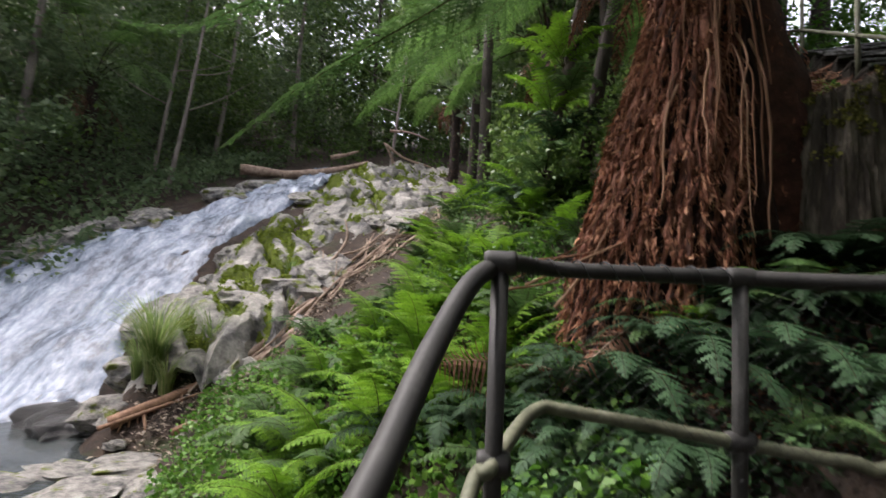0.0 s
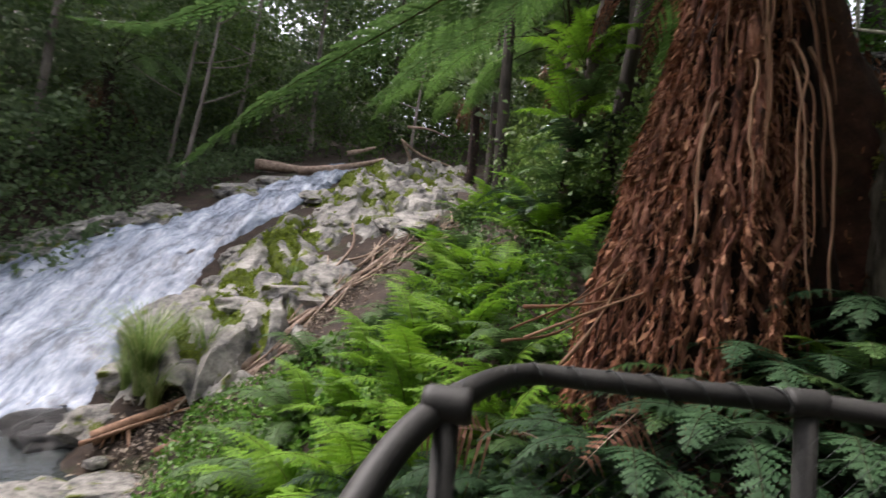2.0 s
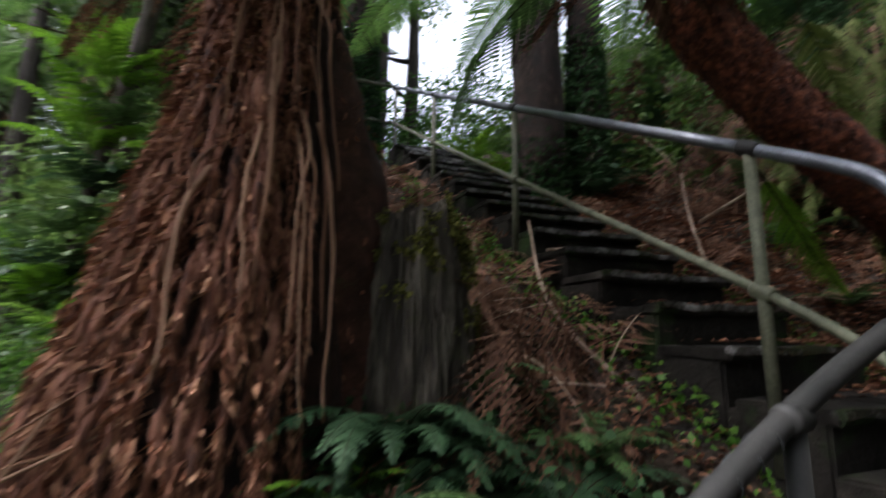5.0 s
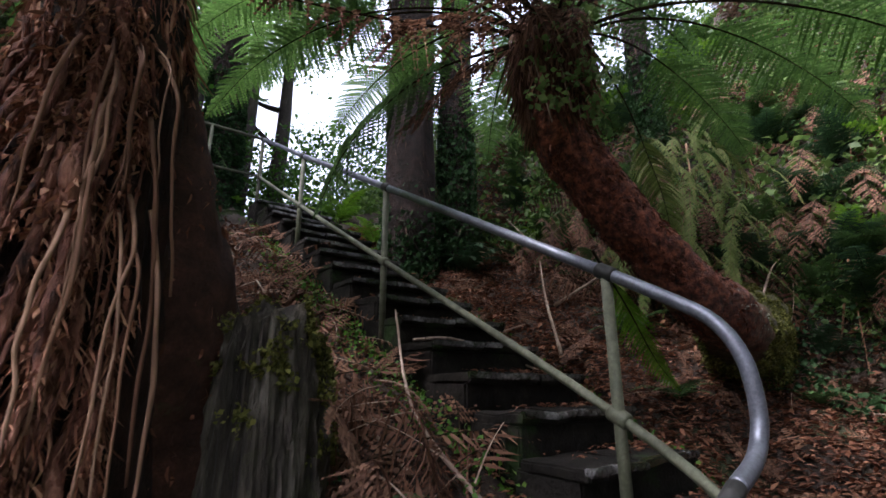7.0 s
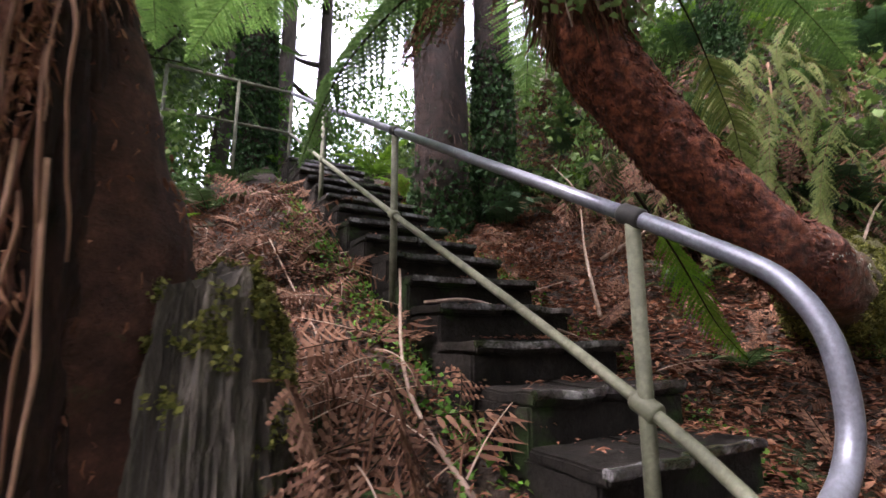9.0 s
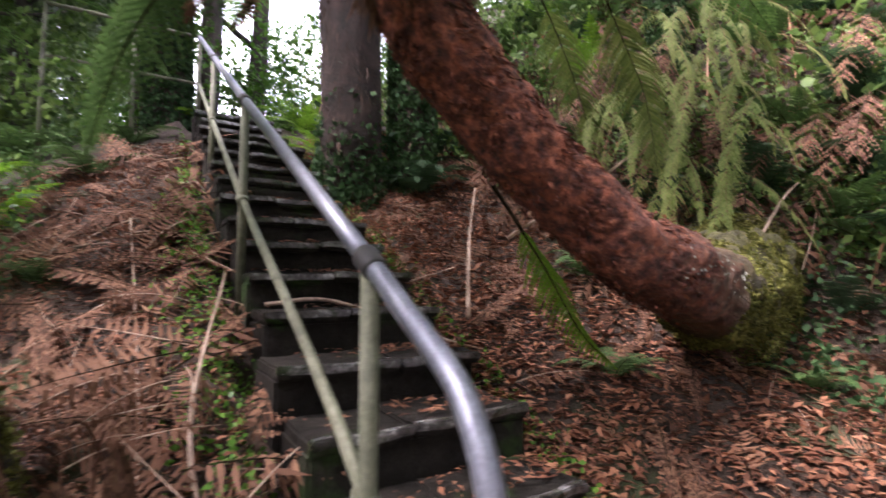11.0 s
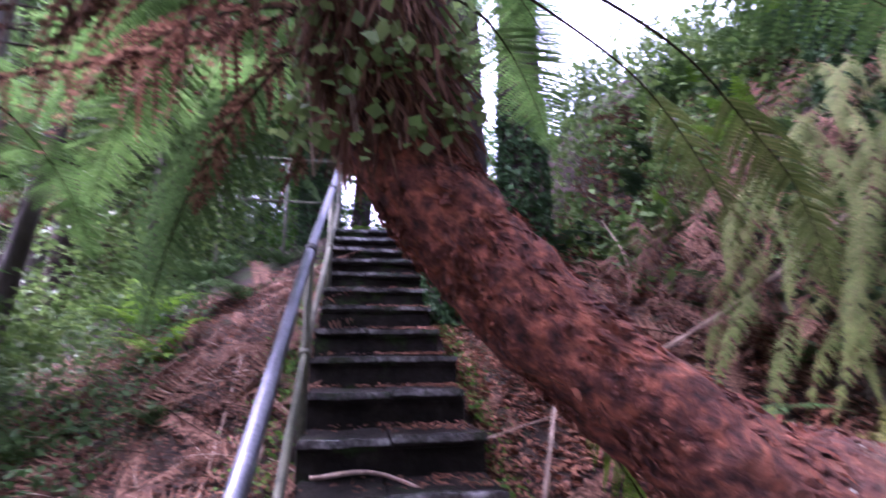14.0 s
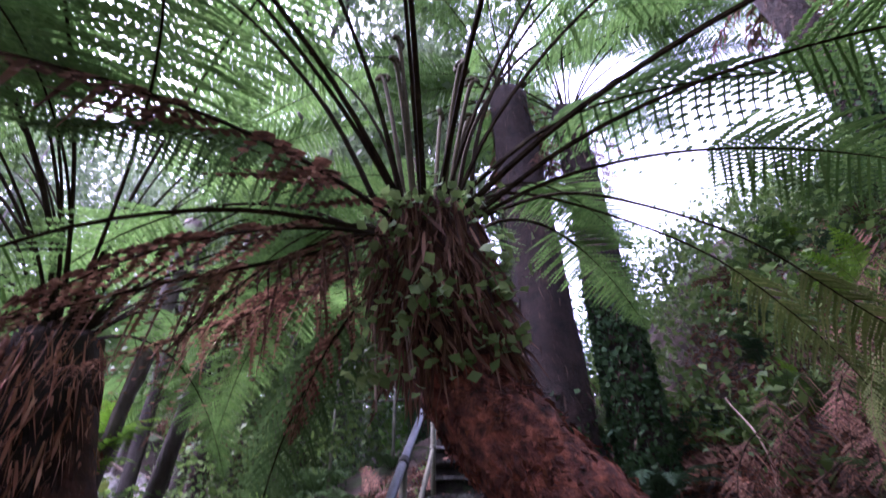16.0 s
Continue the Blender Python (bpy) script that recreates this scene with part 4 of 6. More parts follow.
def shag(verts, count, seed, length, r_out, material, tree, centre, low=0.0, wide=1.0):
    """Short ragged slivers that stand off the strands."""
    r = random.Random(seed)
    bm = bmesh.new()
    for i in range(count):
        p = verts[r.randrange(len(verts))]
        if p.z < low or noise.noise(Vector((p.x * 6, p.y * 6, p.z * 2.2 + seed))) < r.uniform(-0.35, 0.3):
            continue
        o = Vector((p.x - centre[0], p.y - centre[1], 0)).normalized()
        way = Vector((r.gauss(0, 0.3), r.gauss(0, 0.3), -1.0)) + o * r.uniform(0.0, r_out)
        fibre(bm, p - o * 0.006, way.normalized(), length * r.uniform(0.3, 1.6), wide * r.uniform(0.0015, 0.0055), r)
    ob = part("fibrous_bark", bm, material, tree, "ragged reddish bark fibres", False)
    ob["kind"] = "stuff"


def root_place(z, th, out=0.0):
    """A place on the root-hung trunk: height, direction round the trunk, distance off its face."""
    cx = float(np.interp(z, [0.8, 2.3, 3.4, 4.4], [1.72, 1.77, 1.78, 1.68]))
    cy = float(np.interp(z, [0.8, 2.3, 4.4], [3.56, 3.52, 3.5]))
    r = float(np.interp(z, [0.8, 1.5, 2.3, 2.8, 3.4, 4.4], [0.66, 0.6, 0.51, 0.45, 0.36, 0.24])) + out
    spread = max(0.0, math.cos(th - radians(200))) ** 1.5
    r += spread * float(np.interp(z, [0.8, 1.8, 2.4, 2.9, 3.4], [0.3, 0.22, 0.13, 0.05, 0.0]))
    return Vector((cx + r * math.cos(th), cy + r * math.sin(th), z))


def root_tree():
    tree = thing("tree_fern", "old tree fern with a flaring base of hanging brown roots", "tree fern")
    r = random.Random(5)
    # trunk core, coloured near-black so the gaps between the roots read as shade
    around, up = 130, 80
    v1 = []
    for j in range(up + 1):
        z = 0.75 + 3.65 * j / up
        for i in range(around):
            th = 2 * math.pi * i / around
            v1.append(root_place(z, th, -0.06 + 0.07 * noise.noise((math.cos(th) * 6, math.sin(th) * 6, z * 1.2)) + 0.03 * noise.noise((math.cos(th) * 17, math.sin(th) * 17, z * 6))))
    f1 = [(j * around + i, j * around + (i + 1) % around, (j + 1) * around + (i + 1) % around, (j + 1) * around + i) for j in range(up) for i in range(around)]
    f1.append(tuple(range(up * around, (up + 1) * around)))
    shared("trunk", rows_mesh("trunk", v1, f1, (ROOT_CORE_SHADE,)), tree)
    # thick matted roots grown down the trunk, side by side, with gaps between them
    mat_points = []
    count = 104
    for i in range(count):
        th = radians(-232 + 142 * (i + r.uniform(-0.45, 0.45)) / count)
        top = r.uniform(2.9, 4.3) if i % 3 else r.uniform(2.0, 3.0)
        foot = r.uniform(0.95, 1.4) if i % 2 else max(1.1, top - r.uniform(0.5, 1.4))
        drift, ph = r.gauss(0, 0.13), r.uniform(0, 6.28)
        off, w = r.uniform(-0.04, 0.035), r.choice((0.007, 0.01, 0.014, 0.019, 0.026)) * r.uniform(0.8, 1.2)
        n = 12
        pts = [root_place(top + (foot - top) * k / n, th + drift * k / n + 0.025 * math.sin(k * 0.9 + ph) + r.gauss(0, 0.02), off + r.gauss(0, 0.014)) for k in range(n + 1)]
        c = curve_points(pts, 3)
        part("root", tube(bmesh.new(), c, [w * (0.75 + 0.5 * abs(noise.noise((q.x * 4, q.y * 4, q.z * 5 + i)))) * (1 - 0.35 * k / (3 * n)) for k, q in enumerate(c)], 8, True, 0.5, i), ROOT_ROPE, tree)
        mat_points += [q + Vector((r.gauss(0, w * 0.7), r.gauss(0, w * 0.7), 0)) for q in c for _ in range(4)]
    shag(mat_points, 22000, 3, 0.08, 0.7, ROOT, tree, (1.75, 3.53))
    shag(mat_points, 22000, 7, 0.045, 0.9, ROOT, tree, (1.75, 3.53), 0.0, 1.8)
    shag([q for q in mat_points if q.x < 1.62], 16000, 11, 0.06, 1.2, ROOT, tree, (1.75, 3.53), 0.0, 2.0)
    # smooth dark side towards the stairs
    fern_trunk(tree, [(2.1, 3.42, 1.1), (2.08, 3.42, 1.9), (2.05, 3.42, 2.6), (1.93, 3.5, 3.4), (1.84, 3.5, 4.0)], [0.36, 0.33, 0.31, 0.22, 0.14], RED_SIDE, 9, 900, ROOT, 0.04, name="root_flare")
    # pale ropes that hang free in front
    for i in range(17):
        th = max(-2.35, min(-1.5, r.gauss(-1.85, 0.3)))
        top = r.uniform(2.7, 3.7)
        foot = max(1.3, top - r.uniform(0.5, 1.3))
        ph, drift = r.uniform(0, 6.28), r.gauss(0, 0.08)
        at_top = root_place(top, th)
        pts = []
        for k in range(9):
            z = top + (foot - top) * k / 8
            q = root_place(z, th + drift * k / 8 + 0.03 * math.sin(k * 1.0 + ph) + r.gauss(0, 0.01), 0.05)
            q.xy = q.xy.lerp(at_top.xy, 0.35) if k else at_top.xy
            q += Vector((math.cos(th), math.sin(th), 0)) * (0.09 * min(1.0, k / 2))
            pts.append(q)
        w = r.uniform(0.005, 0.0105)
        c = curve_points(pts, 3)
        part("root", tube(bmesh.new(), c, [w * (1 - 0.5 * k / 24) for k in range(25)], 7, True, 0.25, i), ROOT_PALE, tree, "pale hanging rope-like root")
    top_ = (1.68, 3.5, 4.36)
    crown(tree, top_, 38, 0, 15, 0.95)
    fern_trunk(tree, [(1.72, 3.5, 3.6), (1.7, 3.5, 3.95), top_], [0.28, 0.27, 0.2], DARK_BARK, 24, 1800, ROOT, 0.2, name="shaggy_neck")
    for ctrl, w, leaf in (([(1.45, 3.6, 4.2), (0.38, 3.31, 3.56), (-0.14, 3.35, 3.26), (-0.59, 3.31, 2.96), (-0.99, 3.2, 2.63), (-1.39, 3.04, 2.18)], 0.4, FERN_GREEN),
                          ([(1.4, 3.7, 4.2), (0.3, 3.7, 4.6), (-0.89, 3.64, 3.87), (-1.44, 3.46, 3.4), (-1.82, 3.28, 3.11), (-2.11, 2.99, 2.99)], 0.36, FERN_GREEN),
                          ([(1.5, 3.9, 4.2), (0.7, 4.6, 4.5), (0.35, 4.84, 4.13), (-0.35, 5.16, 3.88), (-1.08, 5.28, 3.29)], 0.4, FERN_GREEN)):
        shared("frond", frond_mesh(ctrl, w, 34, leaf, STALK_GREEN, 0.25, 0.011, True, 0.35, 93, 0.0), tree)
    for i in range(9):
        a = r.uniform(1.9, 4.4)
        m = Matrix.Translation((1.68 + 0.25 * math.cos(a), 3.53 + 0.25 * math.sin(a), 4.05)) @ rz(a - 1.57) @ Matrix.Scale(r.uniform(0.7, 1.25), 4)
        shared("dead_frond", SKIRT[i % 3], tree, m)
    return tree


def far_tree_fern(x, y, top, seed, scale):
    tree = thing("tree_fern", "slim tree fern with a drooping crown among bushes", "tree fern")
    z0 = ground_z(x, y, False) - 0.2
    fern_trunk(tree, [(x, y, z0), (x + 0.05, y, (z0 + top) / 2), (x, y, top)], [0.16, 0.13, 0.12], DARK_BARK, seed, 900, DARK_FIBRE, 0.12)
    crown(tree, (x, y, top), 15, 7, seed, scale, (0, 0), 25)
    return tree


def leaning_tree():
    tree = thing("leaning_tree_fern", "leaning tree fern with reddish bark and mossy bent foot", "tree fern")
    pts, rr = fern_trunk(tree, [(6.5, 1.72, 2.88), (6.05, 1.69, 2.87), (5.75, 1.66, 2.78), (5.45, 1.64, 2.7), (5.15, 1.64, 2.69), (4.9, 1.65, 2.74), (4.67, 1.68, 2.8), (4.48, 1.75, 2.87), (4.27, 1.86, 3.03), (4.01, 2.01, 3.29), (3.81, 2.16, 3.58), (3.68, 2.24, 3.79), (3.56, 2.24, 4.15), (3.5, 2.2, 4.5)],
                         [0.3, 0.33, 0.31, 0.265, 0.235, 0.21, 0.19, 0.175, 0.16, 0.16, 0.165, 0.17, 0.18, 0.12], LEAN_BARK, 21, 9000, RED_FIBRE, 0.03, around=64, fineness=18, relief=0.2)
    fern_trunk(tree, [(3.65, 2.25, 3.88), (3.56, 2.24, 4.16), (3.5, 2.2, 4.48)], [0.17, 0.22, 0.2], RED_SIDE, 23, 3600, FERN_DEAD, 0.16, name="shaggy_neck")
    r = random.Random(8)
    moss = []
    for i in range(34000):
        k = int(len(pts) * r.triangular(0.07, 0.4, 0.16))
        a = r.uniform(0, 6.28)
        d = (pts[k + 1] - pts[k]).normalized()
        o = d.orthogonal().normalized()
        o.rotate(Matrix.Rotation(a, 3, d))
        q = pts[k] + o * rr[k]
        lump = max(0.0, noise.noise(q * 9)) + 0.5 * max(0.0, noise.noise(q * 21))
        if noise.noise(q * 4) + 0.8 * (q.x - 5.0) < r.uniform(-0.3, 0.3):
            continue
        sag = 0.22 * r.random() ** 2 if o.z < -0.2 and q.x > 5.4 else 0.03 * r.random()
        moss.append(pts[k] + o * rr[k] * (r.uniform(0.98, 1.03) + 0.22 * lump) + Vector((0, 0, -sag)))
    ob = leaf_object("moss", moss, 0.03, LEAF_MOSS, 22, 0.1, 0.45, tree)
    ob["kind"] = "stuff"
    # leaf scars: thick scales over the upper trunk
    scars = bmesh.new()
    for i in range(2300):
        k = r.uniform(len(pts) * 0.44, len(pts) * 0.88)
        i0 = int(k)
        d = (pts[i0 + 1] - pts[i0]).normalized()
        o = d.orthogonal().normalized()
        o.rotate(Matrix.Rotation(r.uniform(0, 6.28), 3, d))
        q = pts[i0].lerp(pts[i0 + 1], k - i0) + o * rr[i0] * r.uniform(0.99, 1.04)
        if noise.noise(q * 11) < r.uniform(-0.3, 0.25):
            continue
        side = d.cross(o).normalized() * r.uniform(0.007, 0.016)
        ln = d * r.uniform(0.012, 0.03)
        lift = o * r.uniform(0.004, 0.016)
        tip = q - ln * 1.3 + lift + side * r.uniform(-0.6, 0.6)
        vs = [scars.verts.new(v) for v in (q + ln - o * 0.01, q + side + o * 0.002, q - side + o * 0.002, tip, q - ln * 0.8 - o * 0.012)]
        scars.faces.new((vs[0], vs[1], vs[2]))
        scars.faces.new((vs[1], vs[3], vs[2]))
        scars.faces.new((vs[3], vs[1], vs[4]))
        scars.faces.new((vs[2], vs[3], vs[4]))
    part("scarred_bark", scars, LEAN_BARK, tree, "rough reddish leaf-scarred bark", False)["kind"] = "stuff"
    lichen = bmesh.new()
    for i in range(70):
        k = r.uniform(len(pts) * 0.34, len(pts) * 0.5)
        i0 = int(k)
        d = (pts[i0 + 1] - pts[i0]).normalized()
        o = Vector((-0.75, -0.75, 0.25))
        o = (o - d * o.dot(d)).normalized()
        o.rotate(Matrix.Rotation(r.gauss(0, 0.45), 3, d))
        c = pts[i0].lerp(pts[i0 + 1], k - i0) + o * rr[i0] * 1.06
        bmesh.ops.create_icosphere(lichen, subdivisions=1, radius=r.uniform(0.002, 0.009), matrix=Matrix.Translation(c) @ o.to_track_quat("Z", "Y").to_matrix().to_4x4() @ Matrix.Diagonal((1, 1, 0.3, 1)))
    part("lichen", lichen, LICHEN, tree, "pale grey lichen spots")["kind"] = "stuff"
    crown(tree, (3.5, 2.2, 4.42), 28, 0, 25, 0.95, (0, 0), 24, 0.2)
    # fronds that hang beside the path
    for ctrl, w, leaf, rag in (
        ([(3.6, 2.2, 4.46), (3.75, 2.19, 4.54), (4.12, 2.17, 4.7), (4.52, 2.15, 4.67), (4.97, 2.13, 4.53), (5.33, 2.11, 4.26), (5.64, 2.09, 3.96), (5.8, 2.08, 3.45)], 0.2, FERN_PALE, 0.1),
        ([(3.55, 2.25, 4.5), (4.0, 2.5, 4.95), (4.7, 2.7, 5.05), (5.4, 2.75, 4.85), (5.9, 2.75, 4.4), (6.15, 2.72, 3.9), (6.25, 2.7, 3.5)], 0.2, FERN_PALE, 0.15),
        ([(3.55, 2.15, 4.5), (4.1, 2.0, 5.0), (4.8, 1.85, 5.25), (5.5, 1.7, 5.3), (6.2, 1.5, 5.1)], 0.3, FERN_GREEN, 0.0),
        ([(3.4, 2.15, 4.42), (3.1, 2.12, 4.24), (2.64, 2.1, 4.06), (2.3, 2.1, 3.92), (2.0, 2.1, 3.85)], 0.32, FERN_DEAD, 0.0),
        ([(3.42, 2.3, 4.4), (3.0, 2.6, 4.3), (2.6, 2.8, 4.2), (2.2, 2.95, 4.1), (1.9, 3.05, 4.05)], 0.34, FERN_DEAD, 0.0),
        ([(3.4, 2.4, 4.35), (3.15, 2.9, 4.2), (2.95, 3.3, 3.8), (2.85, 3.5, 3.3)], 0.3, FERN_GREEN, 0.0),
        ([(3.5, 2.2, 4.45), (3.1, 2.15, 4.6), (2.6, 2.1, 4.7), (2.0, 2.1, 4.65)], 0.3, FERN_GREEN, 0.0),
        ([(4.2, 2.3, 3.2), (4.42, 2.18, 2.85), (4.62, 2.08, 2.5), (4.85, 2.0, 2.3)], 0.16, FERN_LIME, 0.0),
    ):
        me = frond_mesh(ctrl, w, 36 if leaf is FERN_DEAD else 52 if w == 0.2 else 30, leaf, STALK, 0.12 if leaf is FERN_DEAD else 0.6 if w == 0.2 else 0.22, 0.011, True, 1.1 if leaf is FERN_DEAD else 0.8, 90, 0.55 if leaf is FERN_DEAD else rag, 0.6 if leaf is FERN_DEAD else 0.2)
        shared("frond", me, tree)
    for i in range(6):
        a = r.uniform(1.5, 4.1)
        m = Matrix.Translation((3.5 + 0.1 * math.cos(a), 2.2 + 0.1 * math.sin(a), 4.4 - 0.15 * r.random())) @ rz(a - 1.57) @ Matrix.Rotation(radians(r.uniform(10, 45)), 4, "X") @ Matrix.Scale(r.uniform(0.8, 1.4), 4)
        shared("dead_frond", SKIRT[i % 3], tree, m)
    # pale young stems and curled tips
    for i in range(9):
        a = r.uniform(0, 6.28)
        h = r.uniform(0.35, 0.8)
        top = Vector((3.5 + 0.22 * math.cos(a), 2.2 + 0.22 * math.sin(a), 4.6 + h))
        q = [(3.5 + 0.07 * math.cos(a), 2.2 + 0.07 * math.sin(a), 4.42), (3.5 + 0.15 * math.cos(a), 2.2 + 0.15 * math.sin(a), 4.6 + h * 0.5), tuple(top)]
        q += [tuple(top + Vector((0.05 * math.sin(t) * math.cos(a) * (1 - t / 9), 0.05 * math.sin(t) * math.sin(a) * (1 - t / 9), 0.04 * (1 - math.cos(t)) * (1 - t / 9)))) for t in (1.2, 2.6, 4.0, 5.4)]
        part("young_stem", tube(bmesh.new(), curve_points(q, 5), 0.011, 7), STALK_GREEN, tree, "pale furry curled young frond")
    # climbing vine with soft leaves round the upper trunk
    c = clumps([(3.55 + 0.25 * math.cos(t), 2.24 + 0.25 * math.sin(t), z) for t, z in [(r.uniform(3.3, 6.0), r.uniform(3.8, 4.5)) for _ in range(44)]], (0.07, 0.07, 0.07), 13, 26)
    leaf_object("vine_leaves", c, 0.046, LEAF_VINE, 27, 0.2, 0.75, tree)["kind"] = "stuff"
    for i in range(7):
        a = r.uniform(3.2, 5.6)
        z = r.uniform(4.0, 4.4)
        q = [(3.5 + 0.2 * math.cos(a + 0.1 * k), 2.3 + 0.2 * math.sin(a + 0.1 * k) - 0.01 * k, z - 0.16 * k) for k in range(4)]
        part("vine_stem", tube(bmesh.new(), curve_points(q, 4), 0.004, 5), DRIFT, tree)
    return tree


LEAF_MOSS = leafy("moss_leaf", (0.025, 0.03, 0.008), (0.1, 0.105, 0.024), (0.26, 0.25, 0.07), 0.2, 0.9)
LEAF_VINE = leafy("soft_vine_leaf", (0.07, 0.13, 0.03), (0.13, 0.2, 0.06), (0.2, 0.28, 0.1), 0.4, 0.5)
LICHEN = surface("pale_lichen", [(0.3, (0.2, 0.21, 0.17)), (0.7, (0.42, 0.43, 0.36))], 30, 0.9)
root_tree()
leaning_tree()
for i in range(64):
    a_, n_ = rnd.uniform(0.3, 5.0), rnd.uniform(5.4, 6.9)
    x, y = stair_place(a_, n_)
    ob_ = new("dead_frond", SKIRT[i % 3])
    ob_.matrix_basis = Matrix.Translation((x, y, ground_z(x, y) + rnd.uniform(0.1, 0.3))) @ rz(1.3 + rnd.gauss(0, 0.45)) @ Matrix.Scale(rnd.uniform(0.5, 0.95), 4)
    tagged(ob_, "long brown dead fern frond hanging down the bank", "dead frond", "fallen fern fronds")
for i in range(26):
    x, y = stair_place(rnd.uniform(3.9, 5.3), rnd.uniform(5.0, 6.0))
    ob_ = new("dead_frond", SKIRT[i % 3])
    ob_.matrix_basis = Matrix.Translation((x, y, ground_z(x, y) + rnd.uniform(0.25, 0.7))) @ rz(1.5 + rnd.gauss(0, 0.6)) @ Matrix.Scale(rnd.uniform(0.6, 0.95), 4)
    tagged(ob_, "long brown dead fern frond hanging in the gully", "dead frond", "fallen fern fronds")
far_tree_fern(1.35, 8.6, 5.6, 61, 1.15)
far_tree_fern(-0.6, 14.5, 7.2, 62, 1.2)
far_tree_fern(2.6, 9.6, 6.4, 63, 1.1)
far_tree_fern(-10.5, 12.5, 6.5, 64, 1.2)


def ivy_trunk(x, y, z0, z1, r0, r1, lean, label, ivy_top, seed, fronds=0, skirt=0):
    tree = thing("ivy_clad_tree_fern", label, "tree fern")
    top = (x + lean[0], y + lean[1], z1)
    mid = (x + lean[0] * 0.45, y + lean[1] * 0.45, z0 + (z1 - z0) * 0.45)
    pts, rr = fern_trunk(tree, [(x, y, z0), mid, top], [r0, (r0 + r1) / 2, r1], DARK_BARK, seed, 1500, DARK_FIBRE, 0.12)
    r = random.Random(seed)
    c = []
    while len(c) < 8500:
        k = r.randrange(len(pts))
        if pts[k].z > ivy_top + r.gauss(0, 0.3):
            continue
        a = r.uniform(0, 6.28)
        rad = rr[k] * r.uniform(1.0, 1.18)
        c.append((pts[k].x + rad * math.cos(a), pts[k].y + rad * math.sin(a), pts[k].z + r.uniform(-0.2, 0.2)))
    leaf_object("ivy", c, 0.06, IVY, seed + 1, 0.0, 0.8, tree)["kind"] = "stuff"
    if fronds:
        crown(tree, top, fronds, skirt, seed + 2, 1.0)
    return tree


ivy_trunk(5.27, 4.82, 2.8, 8.4, 0.32, 0.24, (-0.25, -0.2), "thick tree fern trunk with ivy round its foot beside the steps", 3.7, 31, 20, 14)
ivy_trunk(5.78, 4.5, 3.0, 8.0, 0.22, 0.19, (-0.1, -0.1), "slim tree fern trunk wrapped in dark ivy", 5.4, 33, 16, 12)
ivy_trunk(4.6, 8.0, 4.7, 9.6, 0.27, 0.25, (-0.15, 0.1), "dark tree fern trunk hung with dead fronds at the stair head", 7.0, 37, 16, 34)


def stump():
    ob = thing("tree_stump", "broken mossy stump beside the steps", "stump", at=(0, 0, 0))
    pts = [(2.4, 3.1, 1.3), (2.38, 3.09, 1.9), (2.35, 3.07, 2.35), (2.33, 3.06, 2.58)]
    vs_, fs_ = furrowed(pts, [0.31, 0.265, 0.215, 0.17], 8.1, 0.02, 140, 60)
    for v in vs_:
        o = Vector((v.x - 2.36, v.y - 3.08, 0)).normalized()
        v += o * (0.05 * noise.noise((o.x * 3, o.y * 3, v.z * 1.3)) + 0.03 * noise.noise((o.x * 9, o.y * 9, v.z * 2.2)) + 0.018 * noise.noise((o.x * 26, o.y * 26, v.z * 4)))
    # broken rim, higher on one side
    rim = max(v.z for v in vs_)
    for v in vs_:
        if v.z > rim - 0.16:
            v.z += 0.17 * noise.noise((v.x * 6, v.y * 6, 2.0)) + 0.05 * noise.noise((v.x * 25, v.y * 25, 7.0))
    shared("trunk", rows_mesh("trunk", vs_, fs_, (STUMP_BARK,)), ob)
    r = random.Random(3)
    c = []
    while len(c) < 7500:
        v = vs_[r.randrange(len(vs_))]
        q = v + Vector((r.gauss(0, 0.008), r.gauss(0, 0.008), r.gauss(0, 0.01)))
        if noise.noise(q * 7) + 1.1 * (v.z - 2.45) + 0.25 * (v.x - 2.35) / 0.25 > r.uniform(-0.1, 0.15):
            c.append(q + Vector((v.x - 2.35, v.y - 3.07, 0)).normalized() * r.uniform(0.0, 0.02))
    leaf_object("moss", c, 0.024, LEAF_MOSS, 5, 0.1, 0.7, ob)["kind"] = "stuff"


stump()


def stick(ctrl, r0, mat, label, name="stick", cat="branch", group="fallen sticks"):
    ob = link_mesh(name, tube(bmesh.new(), curve_points(ctrl, 5), [r0 * (1 - 0.6 * i / (5 * (len(ctrl) - 1))) for i in range(5 * (len(ctrl) - 1) + 1)], 7, True, 0.3, int(r0 * 9999)), mat)
    return tagged(ob, label, cat, group)


stick([(1.39, 5.65, 6.65), (1.36, 5.62, 5.2), (1.27, 5.65, 4.33), (1.07, 5.94, 3.03), (1.0, 6.08, 1.9)], 0.1, BROWN_BARK, "mossy grey branch leaning among ferns", "leaning_branch", "branch", "")
for (x, y, z), k, sc in (((1.14, 5.65, 3.93), "lime", 0.9), ((1.04, 5.82, 3.39), "lime", 0.95), ((1.1, 5.84, 3.06), "blue", 1.15), ((1.21, 5.65, 3.6), "green", 0.85), ((1.0, 5.91, 2.7), "green", 1.15), ((0.86, 5.94, 2.2), "lime", 1.1), ((0.92, 5.97, 2.3), "blue", 1.1), ((0.82, 6.33, 2.25), "blue", 1.0), ((1.11, 5.95, 2.45), "green", 0.8), ((1.08, 6.05, 4.35), "lime", 0.6)):
    plant(k, x, y, sc, z=z)
HANG = [frond_mesh(arch(1.15, -35, 86, w_), 0.1, 34, FERN_PALE, FERN_DEAD, 0.08, 0.004, True, 0.9, 170 + i, 0.2, 0.5) for i, w_ in enumerate((0.1, -0.14, 0.03))]
